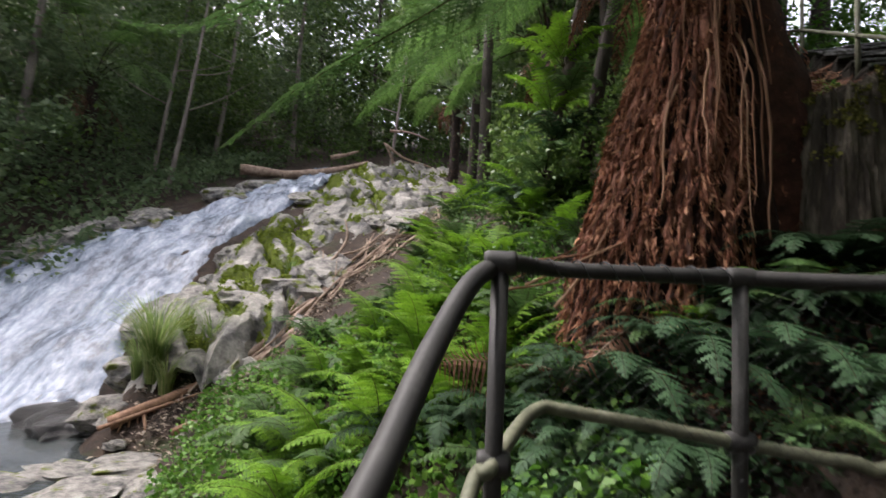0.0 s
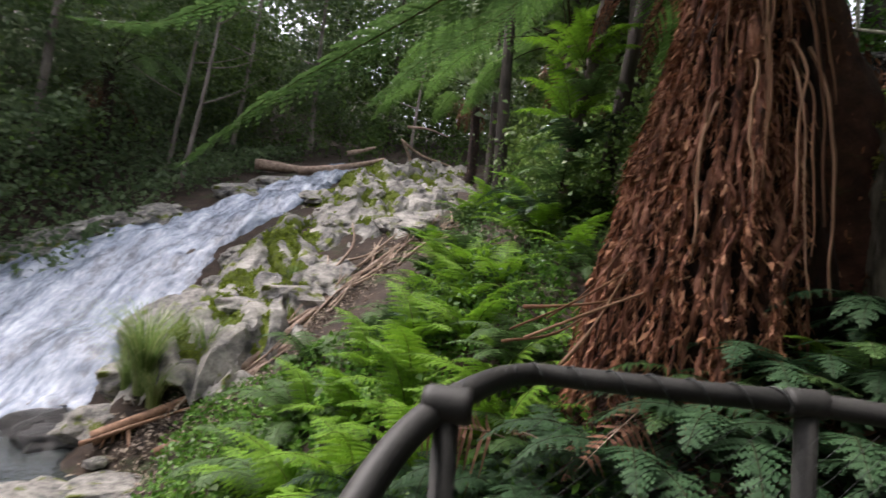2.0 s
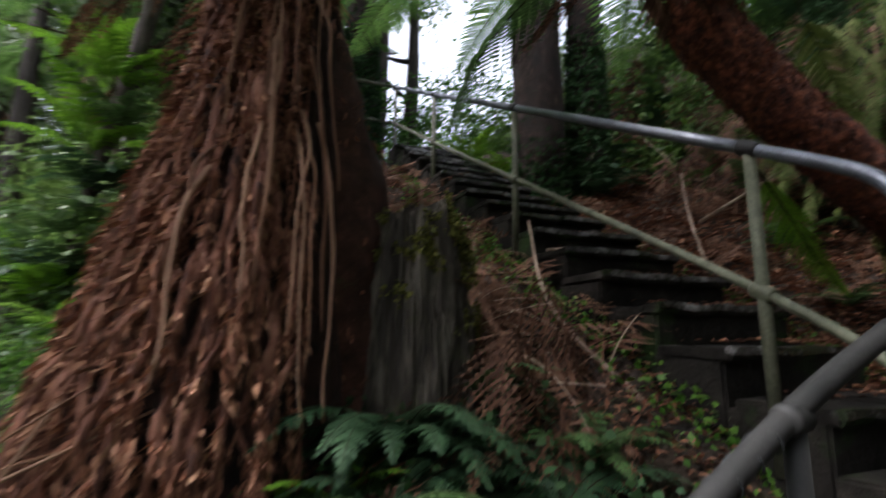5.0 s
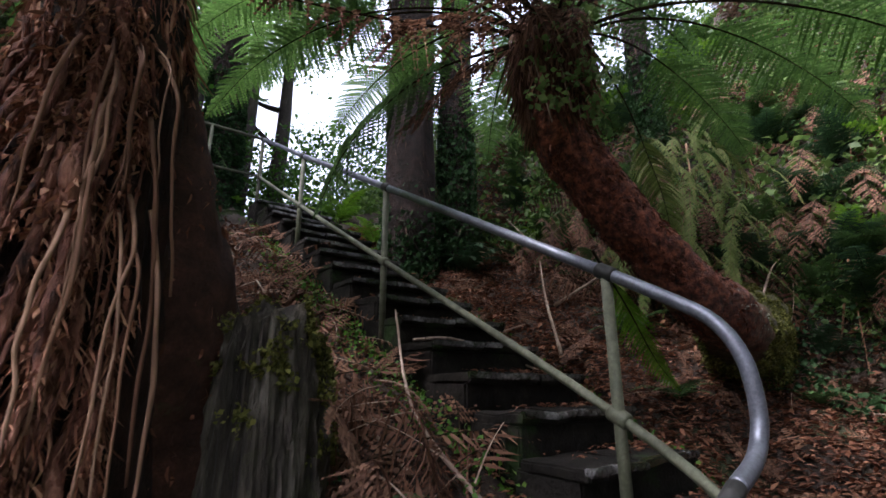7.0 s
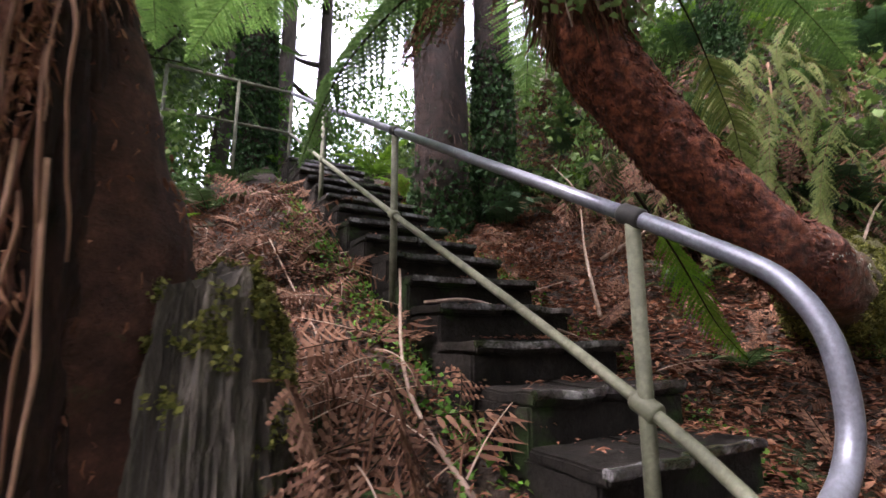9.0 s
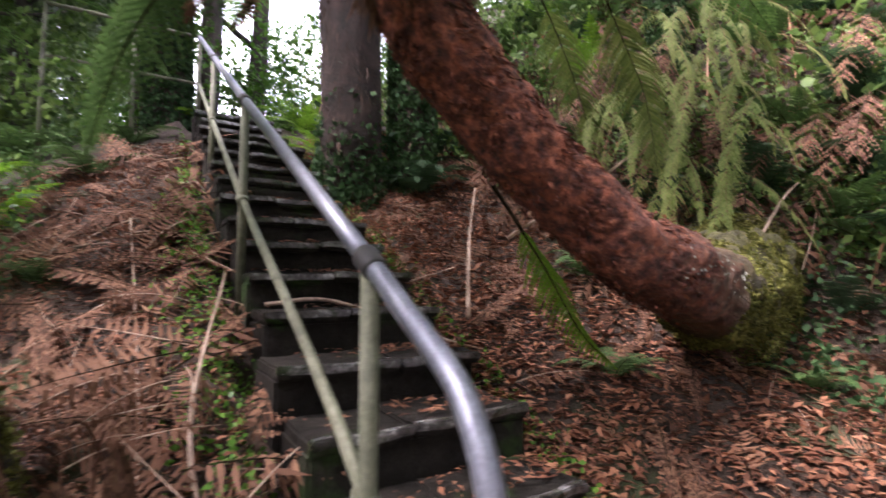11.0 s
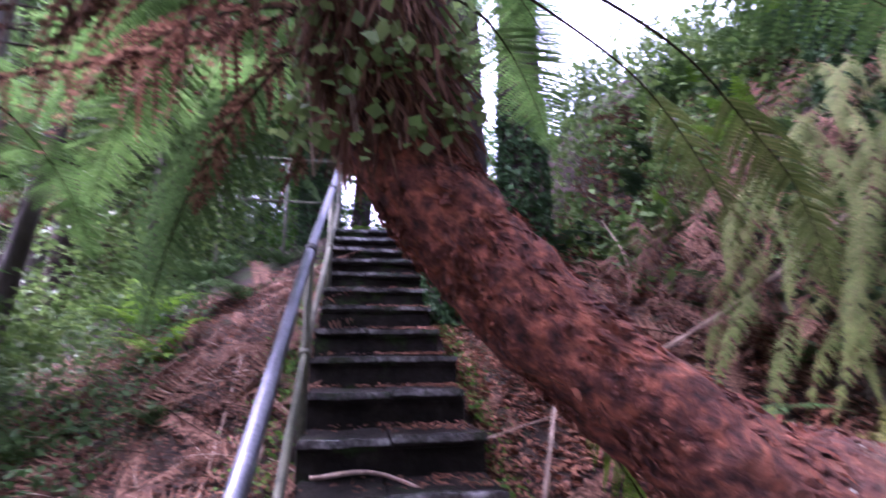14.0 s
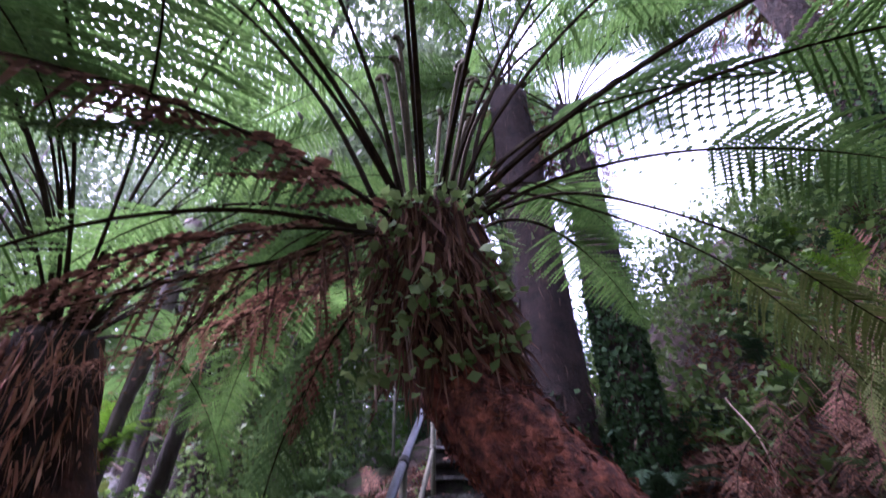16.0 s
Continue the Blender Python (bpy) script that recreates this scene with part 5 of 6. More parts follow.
for i in range(76):
    y, z = rnd.uniform(1.5, 2.65), rnd.uniform(3.4, 5.2)
    x = 5.95 + 0.3 * (z - 3.4) + rnd.uniform(-0.1, 0.2)
    ob_ = new("hanging_fern", HANG[i % 3])
    ob_.matrix_basis = Matrix.Translation((x, y, z)) @ rz(1.75 + rnd.gauss(0, 0.7)) @ Matrix.Scale(rnd.uniform(0.4, 0.85), 4)
    tagged(ob_, "pale green fern frond hanging down the bank", "fern", "hanging bank ferns")
# dry stems that hang down the bank
for i in range(14):
    a_, n_ = rnd.uniform(0.8, 5.2), rnd.uniform(5.9, 6.8)
    q0, q1 = stair_place(a_, n_), stair_place(a_ + rnd.gauss(0, 0.25), n_ - rnd.uniform(0.35, 0.7))
    z0_, z1_ = ground_z(*q0), ground_z(*q1)
    stick([(*q0, z0_ + 0.05), ((q0[0] + q1[0]) / 2, (q0[1] + q1[1]) / 2, (z0_ + z1_) / 2 + 0.15), (*q1, z1_ + 0.04)], rnd.uniform(0.006, 0.014), ROOT_PALE, "thin brown dead stem hanging down the bank", "stick", "branch", "stems on the bank")
# sticks on and beside the stairs
for ctrl, r0 in (([(3.62, 3.35, 2.63), (3.95, 3.2, 2.64), (4.42, 2.78, 2.42), (4.6, 2.6, 2.36)], 0.012), ([(4.2, 3.4, 2.65), (4.6, 3.3, 2.75), (4.95, 3.2, 2.85)], 0.01), ([(4.47, 2.68, 2.55), (4.75, 2.9, 3.0), (5.0, 3.05, 3.4)], 0.014),
                 ([(3.0, 2.3, 1.75), (3.1, 2.9, 2.2), (3.4, 3.32, 2.8)], 0.014), ([(2.9, 2.75, 1.95), (3.17, 3.85, 2.52), (3.4, 4.9, 3.2)], 0.011), ([(5.6, 3.2, 3.1), (6.1, 2.6, 3.6), (6.6, 2.1, 4.2)], 0.016),
                 ([(5.5, 1.5, 2.9), (6.1, 1.4, 3.3), (6.68, 1.29, 3.55)], 0.012), ([(6.2, 0.7, 2.6), (6.45, 0.75, 3.2), (6.7, 0.8, 3.9)], 0.016), ([(6.3, 1.9, 3.1), (6.6, 1.5, 3.4), (6.8, 1.1, 3.2)], 0.02), ([(6.0, 3.6, 3.2), (6.2, 3.7, 3.9), (6.36, 4.1, 4.4)], 0.014)):
    stick(ctrl, r0, DRIFT, "thin dry fallen branch among dead leaves")

# dead frond stalks fallen against the foot of the root-hung tree fern
for i in range(6):
    y0, y1 = rnd.uniform(2.95, 3.3), rnd.uniform(3.0, 3.2)
    q0 = Vector((rnd.uniform(0.35, 0.75), y0, rnd.uniform(1.25, 1.68)))
    q1 = Vector((rnd.uniform(1.0, 1.3), y1, rnd.uniform(1.65, 2.0)))
    q0.z = max(q0.z, ground_z(q0.x, q0.y) + 0.05)
    stick([tuple(q0), tuple(q0.lerp(q1, 0.5) + Vector((0, 0, rnd.uniform(-0.08, 0.02)))), tuple(q1)], rnd.uniform(0.006, 0.012), ROOT_PALE, "dry brown frond stalk fallen against the tree fern", "frond_stalk", "dead frond", "fallen frond stalks")
for i in range(9):
    x, y = rnd.uniform(0.45, 1.15), rnd.uniform(2.7, 3.1)
    ob_ = new("dead_frond", DEAD[i % 5])
    ob_.matrix_basis = Matrix.Translation((x, y, ground_z(x, y) + rnd.uniform(0.15, 0.45))) @ rz(rnd.uniform(0, 6.28)) @ Matrix.Rotation(radians(rnd.uniform(-40, 10)), 4, "X") @ Matrix.Scale(rnd.uniform(0.4, 0.7), 4)
    tagged(ob_, "curled brown fern frond at the foot of the roots", "dead frond", "fallen fern fronds")

# ---- stream bank: rocks, driftwood, grass ----


def rock_mesh(seed):
    bm = bmesh.new()
    bmesh.ops.create_icosphere(bm, subdivisions=3, radius=1)
    for v in bm.verts:
        p = v.co.copy()
        k = 1 + 0.35 * noise.noise(p * 1.3 + Vector((seed, 0, 0))) + 0.14 * noise.noise(p * 3.5 + Vector((0, seed, 0)))
        q = noise.voronoi(p * 1.4 + Vector((seed * 2, 0, 0)))[0]
        v.co = p * k * (0.85 + 0.3 * min(1, (q[1] - q[0]) * 2))
        if v.co.z > 0.55:
            v.co.z = 0.55 + (v.co.z - 0.55) * 0.3
    me = bpy.data.meshes.new("rock")
    bm.to_mesh(me)
    bm.free()
    me.materials.append(ROCK)
    return me


ROCKS = [rock_mesh(s) for s in range(7)]
WET_ROCKS = [rock_mesh(s) for s in (11, 12, 13)]
for me_ in WET_ROCKS:
    me_.materials.clear()
    me_.materials.append(WET_ROCK)


def rock(x, y, sx, sy, sz, z=None, label="pale grey rock slab patched with moss", slope=True):
    ob = new("rock", rnd.choice(ROCKS))
    zz = creek_z(y, x) if z is None else z
    m = Matrix.Translation((x, y, zz))
    if slope:
        m = m @ Matrix.Rotation(math.atan((creek_z(y + 0.3) - creek_z(y - 0.3)) / 0.6) * 0.8, 4, "X")
    ob.matrix_basis = m @ rz(rnd.uniform(-0.6, 0.6)) @ Matrix.Diagonal((sx, sy, sz, 1))
    return tagged(ob, label, "rock", "rocks beside the cascade")


def rock_slab():
    """A bulging dome of cracked plates; wet towards the water, with moss along that edge and in the cracks."""
    nu, nv = 230, 120
    verts, faces, index = [], [], []
    for j in range(nu + 1):
        y = 6.0 + 10.6 * j / nu
        left = float(np.interp(y, [6, 10.3, 12, 14, 17], [-5.2, -5.0, -4.3, -4.3, -4.6]))
        right = float(np.interp(y, [6, 8, 10, 13, 17], [-1.9, -1.5, -0.5, 0.0, -0.4]))
        for i in range(nv + 1):
            u = i / nv
            x = left + (right - left) * u
            q = Vector((x * 0.9 + y * 0.25, y * 0.8, 0.3))
            warp = Vector((noise.noise(q * 1.3), noise.noise(q * 1.3 + Vector((5, 0, 0))), 0)) * 0.45
            dist, near = noise.voronoi(Vector((x * 0.62 + 0.3 * y, y * 0.42, 0.0)) + warp)[:2]
            cell = near[0]
            tilt = Vector((noise.noise(cell * 3.1), noise.noise(cell * 3.1 + Vector((7, 0, 0))), 0))
            away = Vector((x * 0.62 + 0.3 * y, y * 0.42, 0.0)) + warp - cell
            plate = 0.5 * tilt.dot(away) + 0.26 * noise.noise(cell * 5.7)
            crack = min(1.0, (dist[1] - dist[0]) * 9)
            d2, n2 = noise.voronoi(Vector((x * 1.9 + 0.5 * y, y * 1.2, 3.0)) + warp)[:2]
            strata = 4.5 * (noise.noise(q * 1.2) + 0.6 * noise.noise(q * 3.1))
            plate += 0.075 * (math.floor(strata) + (strata - math.floor(strata)) ** 6)
            chip = 0.2 * noise.noise(n2[0] * 6.1) * min(1.0, (d2[1] - d2[0]) * 7)
            bulge = 0.3 * math.sin(math.pi * min(1.0, u * 1.15)) ** 0.7 if u < 0.87 else 0.0
            z = creek_z(y, x) - 0.05 + bulge + plate + chip - 0.2 * (1 - crack) + 0.03 * noise.noise(q * 6)
            z -= 0.5 * (1 - min(1.0, 11 * u * (1 - u)))
            verts.append((x, y, z))
    for j in range(nu):
        for i in range(nv):
            k = j * (nv + 1) + i
            faces.append((k, k + 1, k + nv + 2, k + nv + 1))
            c = Vector(verts[k])
            u = i / nv
            low = verts[k][2] - 0.25 * (verts[max(0, k - 5)][2] + verts[k + 5][2] + verts[max(0, k - 5 * (nv + 1))][2] + verts[min(len(verts) - 1, k + 5 * (nv + 1))][2])
            n = noise.noise(c * 0.9) + 0.5 * noise.noise(c * 2.6) + 0.3 * noise.noise(c * 7)
            wet = u + 0.06 * noise.noise(c * 2.0) < 0.09
            moss = n - 3.5 * low + 0.55 * math.exp(-((u - 0.15) / 0.07) ** 2) - 0.25 * (u > 0.75) > 0.08
            index.append(2 if moss and not wet else 1 if wet else 0)
    me = rows_mesh("rock_slab", verts, faces, (ROCK, WET_ROCK, ROCK_MOSS), index)
    ob = tagged(new("rock_slab", me), "cracked pale rock slab with yellow-green moss beside the cascade", "rock", "rocks beside the cascade")
    r = random.Random(12)
    beds = [f for f, k in zip(faces, index) if k == 2]
    c = []
    for i in range(15000):
        f = beds[r.randrange(len(beds))]
        p = Vector(verts[f[0]]).lerp(Vector(verts[f[2]]), r.random()).lerp(Vector(verts[f[1]]), 0.5 * r.random())
        c.append(p + Vector((0, 0, r.uniform(0.0, 0.035))))
    leaf_object("moss", c, 0.05, LEAF_ROCK_MOSS, 14, 0.2, 0.7, ob)["kind"] = "stuff"


LEAF_ROCK_MOSS = leafy("yellow_green_moss", (0.07, 0.1, 0.008), (0.13, 0.175, 0.012), (0.2, 0.25, 0.025), 0.2, 0.9)
ROCK_MOSS = surface("yellow_green_rock_moss", [(0.3, (0.05, 0.07, 0.008)), (0.55, (0.11, 0.145, 0.012)), (0.8, (0.18, 0.22, 0.03))], 6, 0.95, bumps=1.0, dist=0.05, fine=30)
rock_slab()
for i in range(18):
    y = 6.6 + 9.0 * rnd.random() ** 1.2
    right = float(np.interp(y, [6, 8, 10, 13, 16], [-2.0, -1.7, -0.9, -0.4, -0.8]))
    left = float(np.interp(y, [6, 10.3, 12, 14], [-5.1, -4.9, -4.2, -4.2]))
    x = left + (right - left) * rnd.random()
    s = 0.16 + 0.55 * rnd.random() ** 2
    rock(x, y, s, s * rnd.uniform(0.7, 1.3), 0.2 * rnd.uniform(0.6, 1.3), creek_z(y, x) + rnd.uniform(0.0, 0.16))
for x, y, sx, sy, sz in ((-3.65, 4.85, 0.5, 0.3, 0.12), (-3.07, 5.15, 0.55, 0.35, 0.14), (-2.66, 5.6, 0.4, 0.3, 0.12), (-4.1, 4.5, 0.5, 0.3, 0.1), (-3.2, 4.5, 0.45, 0.4, 0.15), (-2.4, 5.1, 0.4, 0.35, 0.14), (-3.6, 5.35, 0.13, 0.1, 0.06), (-4.2, 6.0, 0.4, 0.4, 0.25), (-4.4, 6.9, 0.5, 0.5, 0.3), (-6.3, 5.6, 0.5, 0.5, 0.35), (-3.3, 7.5, 0.5, 0.45, 0.35), (-2.7, 7.9, 0.55, 0.45, 0.3), (-3.45, 6.5, 0.35, 0.3, 0.22), (-2.2, 5.5, 0.35, 0.3, 0.16), (-2.7, 4.7, 0.4, 0.3, 0.15), (-2.0, 6.2, 0.3, 0.25, 0.2)):
    rock(x, y, sx, sy, sz, max(creek_z(y, x), -0.66), slope=False)
for x, y in ((-9.3, 9.2), (-8.2, 9.9), (-9.9, 8.4), (-7.2, 10.8), (-8.7, 9.6), (-6.3, 12.2), (-6.0, 13.5), (-7.9, 10.3)):
    ob_ = rock(x, y, 0.6, 0.5, 0.3, creek_z(y, x) + 0.05, "dark wet rock at the water's edge")
for x, y, sx, sy, sz in ((-7.2, 7.0, 0.7, 0.5, 0.3), (-5.75, 6.75, 0.55, 0.4, 0.32), (-6.6, 7.3, 0.6, 0.5, 0.35), (-5.1, 6.3, 0.45, 0.4, 0.3), (-4.7, 5.95, 0.35, 0.3, 0.22), (-4.55, 7.2, 0.4, 0.45, 0.25), (-6.9, 6.35, 0.5, 0.35, 0.3)):
    ob_ = rock(x, y, sx, sy, sz, -0.58, "dark wet boulder at the foot of the cascade", False)
    ob_.data = WET_ROCKS[int(abs(x) * 10) % 3]
for i in range(12):
    u = 0.08 + 0.6 * i / 12
    p0 = Vector((-3.85, 5.55, -0.35)).lerp(Vector((-2.6, 6.65, 0.4)), u)
    stick([tuple(p0), tuple(p0 + Vector((0.02, -0.06, -0.09))), tuple(p0 + Vector((rnd.uniform(-0.03, 0.05), -0.08, -rnd.uniform(0.16, 0.3))))], 0.016, WOOD_RAW, "splintered root hanging from the broken driftwood log", "splinter", "driftwood", "driftwood by the stream")
# driftwood
for i in range(46):
    u = rnd.random()
    x, y = -3.2 + 2.4 * u + rnd.gauss(0, 0.25), 5.7 + 4.2 * u + rnd.gauss(0, 0.3)
    a, ln = rnd.gauss(1.0, 0.5), rnd.uniform(0.3, 0.9)
    x2, y2 = x + ln * math.cos(a), y + ln * math.sin(a)
    stick([(x, y, ground_z(x, y) + 0.03), ((x + x2) / 2 + rnd.uniform(-0.05, 0.05), (y + y2) / 2, ground_z((x + x2) / 2, (y + y2) / 2) + 0.1), (x2, y2, ground_z(x2, y2) + rnd.uniform(0.02, 0.3))], rnd.uniform(0.012, 0.03), DRIFT, "grey broken stick caught among the rocks", "driftwood", "driftwood", "driftwood by the stream")
litter("fallen_leaves", 5000, lambda r: (-3.3 + 2.6 * (u_ := r.random()) + r.gauss(0, 0.35), 5.4 + 4.6 * u_ + r.gauss(0, 0.4)), 0.07, LITTER_GREY, 17, 0.6, "grey-brown flood debris beside the rocks", 0.06)
for ctrl, r0, mat in (([(-3.85, 5.55, -0.35), (-3.2, 6.1, -0.02), (-2.6, 6.65, 0.4)], 0.08, WOOD_RAW), ([(-3.9, 5.45, -0.38), (-3.3, 5.85, -0.15), (-2.9, 6.1, 0.0)], 0.03, WOOD_RAW), ([(-3.6, 5.75, -0.2), (-3.45, 5.6, -0.38), (-3.4, 5.5, -0.5)], 0.025, WOOD_RAW), ([(-3.3, 6.0, -0.05), (-3.1, 5.75, -0.28), (-3.05, 5.6, -0.42)], 0.02, WOOD_RAW), ([(-2.9, 5.95, -0.1), (-2.4, 6.9, 0.55), (-1.85, 7.8, 1.2)], 0.07, DRIFT), ([(-3.2, 6.2, 0.1), (-2.5, 7.3, 0.85), (-1.9, 8.2, 1.5)], 0.04, DRIFT),
                      ([(-2.8, 6.4, 0.25), (-2.2, 7.6, 1.1), (-1.4, 9.2, 2.2)], 0.06, DRIFT), ([(-2.3, 8.3, 1.6), (-2.1, 8.7, 2.1), (-2.2, 8.9, 2.5)], 0.03, DRIFT), ([(-2.5, 8.6, 1.75), (-1.9, 8.9, 1.95), (-1.5, 9.4, 2.4)], 0.03, DRIFT),
                      ([(-2.0, 8.4, 1.6), (-1.8, 8.9, 2.0), (-1.9, 9.4, 2.2)], 0.025, DRIFT), ([(-3.0, 5.4, -0.35), (-2.6, 5.9, -0.15), (-2.2, 6.3, 0.1)], 0.05, WOOD_RAW), ([(-1.6, 7.0, 0.9), (-1.0, 8.0, 1.7), (-0.6, 9.0, 2.5)], 0.05, DRIFT)):
    stick(ctrl, r0, mat, "bleached broken driftwood lying on the rocks", "driftwood", "driftwood", "driftwood by the stream")
for ctrl, r0 in (([(-7.41, 14.98, 4.73), (-6.24, 15.52, 4.72), (-3.8, 16.36, 4.61)], 0.19), ([(-6.13, 15.26, 4.61), (-4.89, 15.98, 4.96), (-3.65, 16.54, 5.43)], 0.17), ([(-5.24, 17.29, 5.76), (-4.75, 17.4, 5.91), (-4.26, 17.49, 6.09)], 0.1)):
    stick(ctrl, r0, DRIFT, "pale fallen log across the top of the cascade", "log", "log", "fallen logs")
for ctrl, r0 in (([(-2.73, 16.55, 4.84), (-2.78, 16.39, 5.49), (-3.06, 16.18, 6.07)], 0.08), ([(-3.03, 16.2, 6.0), (-2.4, 16.43, 5.61), (-1.43, 16.62, 5.35)], 0.06), ([(-3.06, 17.04, 6.74), (-2.36, 17.16, 6.73), (-1.66, 17.32, 6.53)], 0.05)):
    stick(ctrl, r0, DRIFT, "bare forked dead branch standing behind the rocks")


def grass_clump(x, y, z, h, count, seed):
    r = random.Random(seed)
    bm = bmesh.new()
    for i in range(count):
        a, l_ = r.uniform(0, 6.28), h * r.uniform(0.6, 1.2)
        out = Vector((math.cos(a), math.sin(a), 0)) * r.uniform(0.25, 0.75) * l_
        p0 = Vector((x, y, z)) + Vector((math.cos(a), math.sin(a), 0)) * 0.08 * r.random()
        side = Vector((-math.sin(a), math.cos(a), 0)) * 0.009
        last = None
        for k in range(5):
            t = k / 4
            p = p0 + out * t * t + Vector((0, 0, l_ * (t - 0.45 * t ** 3)))
            w = side * (1 - t * 0.95)
            pair = (bm.verts.new(p - w), bm.verts.new(p + w))
            if last:
                bm.faces.new((last[0], last[1], pair[1], pair[0]))
            last = pair
    ob = link_mesh("grass_clump", bm, GRASS)
    return tagged(ob, "tuft of long arching green grass at the water's edge", "grass", "stream grass")


grass_clump(-3.75, 6.1, 0.0, 1.7, 260, 1)
grass_clump(-3.3, 6.6, 0.3, 1.0, 120, 5)
grass_clump(-3.5, 6.0, -0.1, 0.8, 110, 2)
grass_clump(-4.05, 6.25, 0.0, 0.9, 120, 3)
grass_clump(-2.9, 8.2, 1.4, 0.5, 60, 4)

# ---- forest ----


def crown_mesh(name, seed, n_clumps, per, spread, size, shape, material):
    r = np.random.default_rng(seed)
    c = r.normal(size=(n_clumps, 3))
    c /= np.linalg.norm(c, axis=1)[:, None]
    c *= r.uniform(0.35, 1.0, (n_clumps, 1)) * np.asarray(shape)
    v = leaf_arrays(clumps(c, spread, per, seed + 1), size, seed + 2, 0.1, 0.6)
    n = len(v) // 4
    me = bpy.data.meshes.new(name)
    me.vertices.add(n * 4)
    me.vertices.foreach_set("co", v.ravel())
    me.loops.add(n * 4)
    me.loops.foreach_set("vertex_index", np.arange(n * 4))
    me.polygons.add(n)
    me.polygons.foreach_set("loop_start", np.arange(0, n * 4, 4))
    me.update(calc_edges=True)
    me.validate()
    me.materials.append(material)
    return me


CROWNS = [crown_mesh("crown", 200 + 10 * i, 44, 80, (0.5, 0.5, 0.36), 0.17, (2.3, 2.3, 3.2), LEAF_BRIGHTENED if i < 2 else LEAF) for i in range(4)]


def forest_tree(x, y, height, r0, lean, seed, mat, crowns=3, label="slender forest tree with dense dark foliage", low=0.35):
    r = random.Random(seed)
    z0 = ground_z(x, y, False) - 0.3
    tree = thing("tree", label, "tree", "forest trees")
    ctrl = [(x, y, z0), (x + lean[0] * 0.4 + r.uniform(-0.2, 0.2), y + lean[1] * 0.4, z0 + height * 0.4), (x + lean[0], y + lean[1], z0 + height)]
    pts = curve_points(ctrl, 8)
    part("trunk", tube(bmesh.new(), pts, [r0 * (1 - 0.75 * i / 16) for i in range(17)], 10, True, 0.15, seed), mat, tree)
    for i in range(5):
        p = pts[6 + 2 * i if 6 + 2 * i < 16 else 15]
        a = r.uniform(0, 6.28)
        q = p + Vector((math.cos(a), math.sin(a), 0.5)) * r.uniform(0.9, 1.8)
        part("limb", tube(bmesh.new(), curve_points([p, p.lerp(q, 0.5) + Vector((0, 0, -0.1)), q], 4), [r0 * 0.35 * (1 - 0.8 * k / 8) for k in range(9)], 6), mat, tree)
    for i in range(crowns):
        u = low + (1 - low) * (i + 0.5) / crowns
        p = pts[min(16, int(u * 16))]
        m = Matrix.Translation(p + Vector((r.uniform(-0.9, 0.9), r.uniform(-0.9, 0.9), 0))) @ rz(r.uniform(0, 6.28)) @ Matrix.Scale(r.uniform(0.8, 1.2) * height / 13, 4)
        shared("crown", CROWNS[(seed + i) % 4], tree, m)
    return tree


# far bank of the stream and the wood behind it
# the tree at (-15, 9) stands out of view to shade the cascade
for i, (x, y, h, r0, lx) in enumerate(((-11, 11, 14, 0.12, 0.6), (-13, 14, 15, 0.16, 0.2), (-9.5, 17, 14, 0.1, 0.9), (-12, 19, 16, 0.16, 0), (-8.2, 21, 15, 0.13, 0.5), (-15, 9, 15, 0.2, 0), (-16, 17, 17, 0.2, 0), (-5.5, 24, 16, 0.15, 0.4),
                                          (-2.5, 26, 16, 0.16, 0), (0.5, 23, 15, 0.16, 0.2), (3.0, 26, 17, 0.2, 0), (-9, 26, 18, 0.2, 0), (-14, 24, 18, 0.2, 0), (-18, 12, 17, 0.2, 0), (2.0, 18, 13, 0.14, 0.2), (-1.0, 20.5, 13, 0.1, -0.5), (5, 20, 15, 0.2, 0.3),
                                          (-19, 20, 18, 0.2, 0), (-6, 31, 20, 0.2, 0), (1, 32, 20, 0.2, 0), (7, 28, 19, 0.2, 0), (-12, 32, 20, 0.2, 0))):
    forest_tree(x, y, h, r0, (lx, 0.2), 300 + i, GREY_BARK if i in (0, 2, 4, 8, 17) else TRUNK, 2, low=0.22)
for i, (x, y) in enumerate(((-6.95, 10.9), (-7.9, 11.6), (-2.0, 16.5))):
    forest_tree(x - 1.2, y + 1.6, 9.0, 0.07, (0.9, 0.3), 345 + i, GREY_BARK, 1, "thin pale-barked tree at the water's edge", 0.6)
# its added crown leans over the stairs, out of view, to shade them
forest_tree(1.4, 6.2, 11.0, 0.1, (1.6, -0.9), 340, TRUNK, 2, "slim dark tree beside the root-hung tree fern", 0.7)
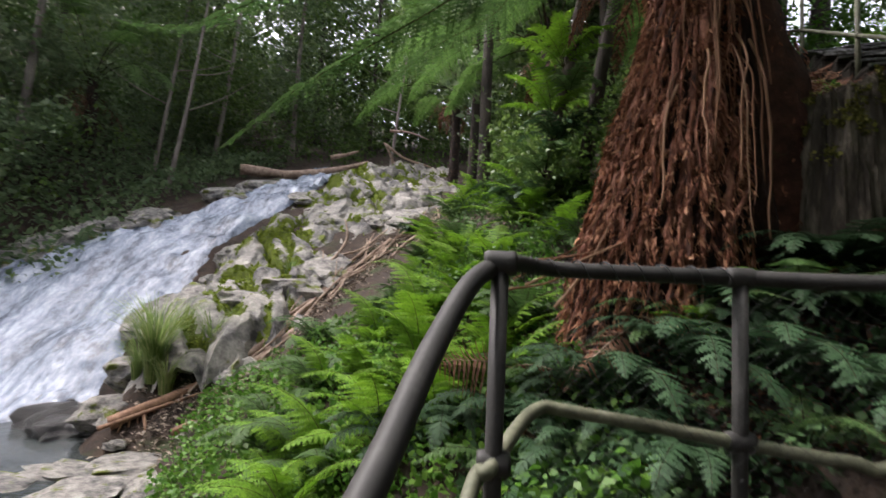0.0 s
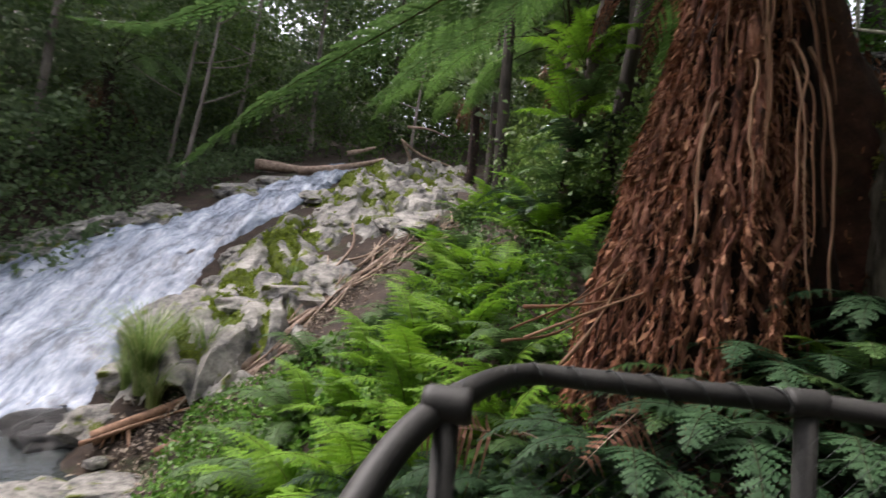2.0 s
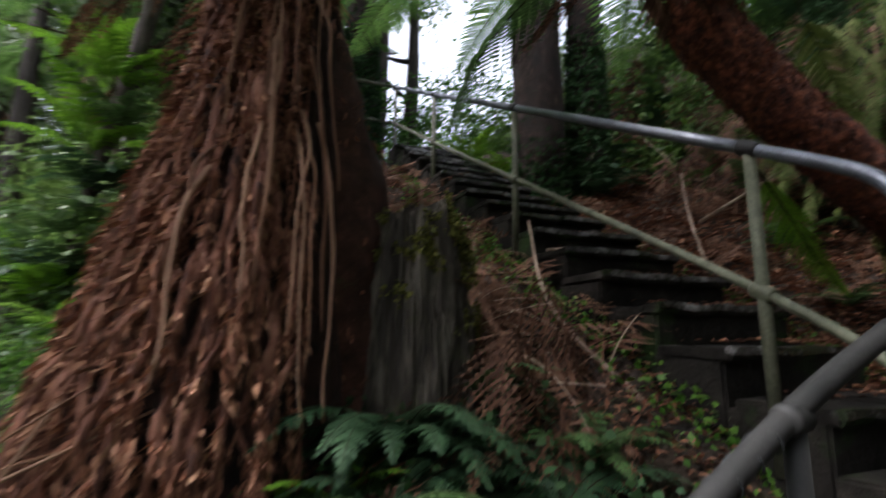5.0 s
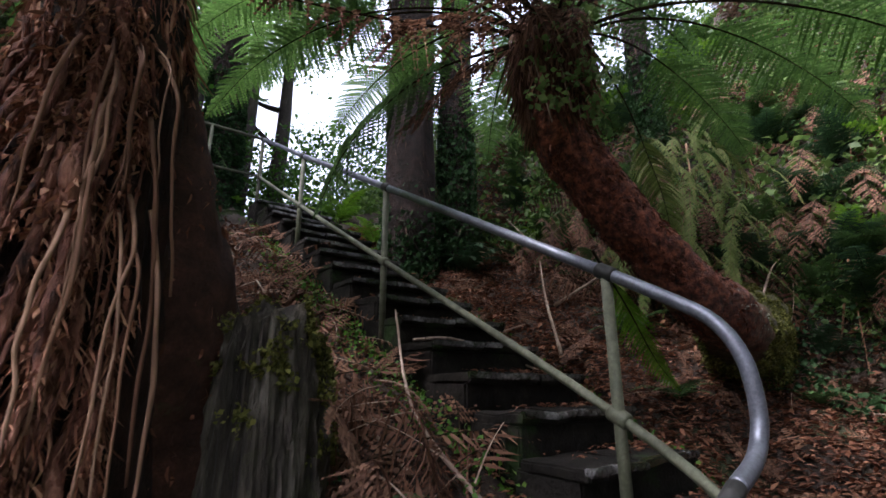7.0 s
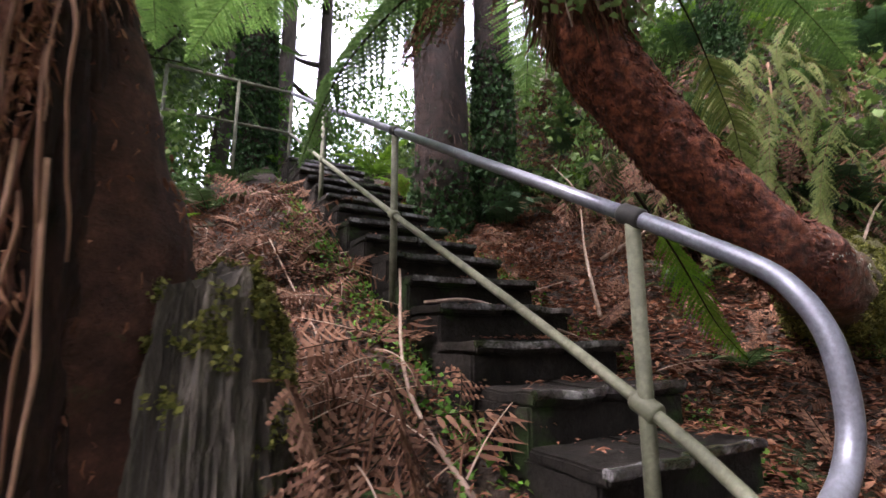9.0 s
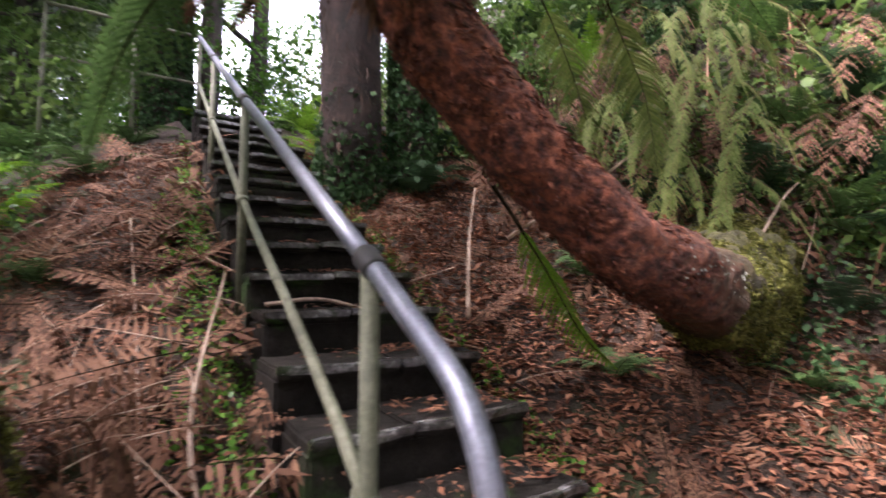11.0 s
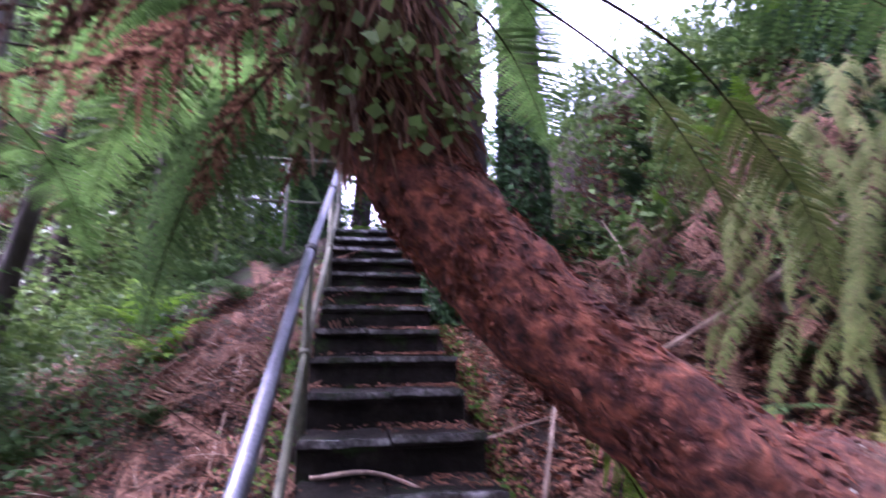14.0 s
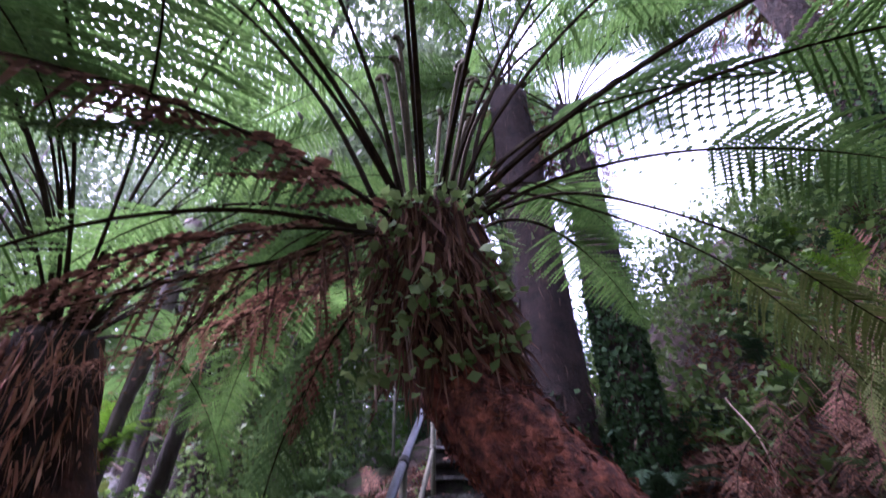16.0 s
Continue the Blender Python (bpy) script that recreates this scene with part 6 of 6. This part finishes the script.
# round the top of the stairs
# (-1.5, -4), (-5, -5), (-9, -3), (6, -12) are unseen, set to block sky light
for i, (x, y, h, r0, lx, cr) in enumerate(((4.6, 9.6, 12, 0.17, 0.1, 2), (5.6, 9.4, 13, 0.2, -0.1, 2), (6.6, 9.8, 9, 0.22, 0.2, 1), (3.2, 10.5, 12, 0.15, 0.1, 1), (1.5, 10.5, 12, 0.15, 0, 2), (0, 13.0, 13, 0.15, 0, 4), (3.5, 14, 15, 0.2, 0, 4),
                                               (12.5, 5.0, 10, 0.2, 0, 3), (12.0, 1.0, 9, 0.2, 0, 3), (11.5, -3, 10, 0.2, 0, 3), (5.5, 15.5, 15, 0.2, 0, 3)  , (-1.5, -4, 11, 0.2, 0, 4), (-5, -5, 12, 0.2, 0, 4), (-9, -3, 14, 0.2, 0, 4), (6, -12, 11, 0.2, 0, 3), (0.3, 9.3, 11, 0.14, 0.3, 1), (3.6, 12.2, 12, 0.15, 0.2, 2), (2.4, 8.9, 9, 0.1, 0.2, 1))):
    forest_tree(x, y, h, r0, (lx, 0.1), 360 + i, TRUNK, cr, "tall forest tree by the stairs, four unseen ones added for shade", 0.45 if i > 2 else 0.7)


def thicket(count, size, material, seed, box, height, label, per=60, spread=0.5):
    r = random.Random(seed)
    c = []
    for i in range(count):
        x, y = r.uniform(box[0], box[1]), r.uniform(box[2], box[3])
        if -9.3 < x < -0.5 and y < 17 and not (x < -8.6 or x > -0.6):
            continue
        c.append((x, y, ground_z(x, y, False) + height * r.random() ** 1.3))
    ob = leaf_object("undergrowth", clumps(c, (spread, spread, spread * 0.7), per, seed), size, material, seed + 1, 0.1, 0.6)
    return tagged(ob, label, "bushes", kind="stuff")


thicket(400, 0.14, LEAF_BRIGHTENED, 400, (-16, -9.3, 3, 22), 2.6, "dense dark bushes on the far stream bank", 80, 0.55)
thicket(720, 0.34, LEAF_BRIGHTENED, 420, (-24, 9, 27, 38), 17.0, "dense dark wood on the hill behind the stream", 60, 1.3)
thicket(45, 0.06, LEAF, 418, (1.0, 2.3, 5.2, 7.0), 1.1, "green bushes behind the root-hung tree fern", 110, 0.25)
thicket(170, 0.13, LEAF, 416, (-15, -9.0, 6, 20), 4.0, "fresh green shrubs on the far stream bank", 60, 0.45)
thicket(150, 0.16, LEAF, 402, (-9, 4, 18.5, 27), 3.2, "green bushes above the cascade", 80, 0.6)
thicket(110, 0.09, LEAF, 404, (0.3, 3.4, 7.0, 13), 1.6, "green bushes beside the stairs", 90, 0.35)
thicket(190, 0.1, LEAF_BRIGHT, 406, (4.2, 9.5, 8.0, 12), 2.3, "bright ferny growth at the top of the stairs", 80, 0.3)
thicket(120, 0.1, LEAF, 412, (6.3, 9.5, 3.2, 8.5), 0.7, "blue-green bushes at the head of the gully", 70, 0.3)
thicket(150, 0.13, LEAF, 414, (1.2, 4.3, 8.6, 13.5), 6.0, "leafy trees left of the stair head", 70, 0.5)
thicket(120, 0.1, LEAF, 408, (7.2, 12, -3, 9), 0.9, "green growth along the crest of the bank", 80, 0.4)
ivy_trunk(7.1, 2.35, 4.0, 8.2, 0.15, 0.14, (-0.3, 0.1), "tree fern with dead skirt high on the bank", 6.0, 41, 6, 10)
# trees added out of view, to shade the lower path
for i, (x, y, h, lx, ly, cr) in enumerate(((4.6, -3.2, 10, 0.6, 1.0, 4), (1.2, -3.6, 10, 0.9, 1.2, 4), (7.4, -2.6, 10, -1.0, 0.8, 4), (-1.8, -2.2, 10, 0.6, 0.8, 3))):
    forest_tree(x, y, h, 0.17, (lx, ly), 390 + i, TRUNK, cr, "added unseen shade tree leaning over the lower path", 0.5)
thicket(90, 0.14, LEAF_BRIGHTENED, 410, (-8, 12, -16, -8), 3.0, "dark bushes behind the lower path", 70, 0.6)
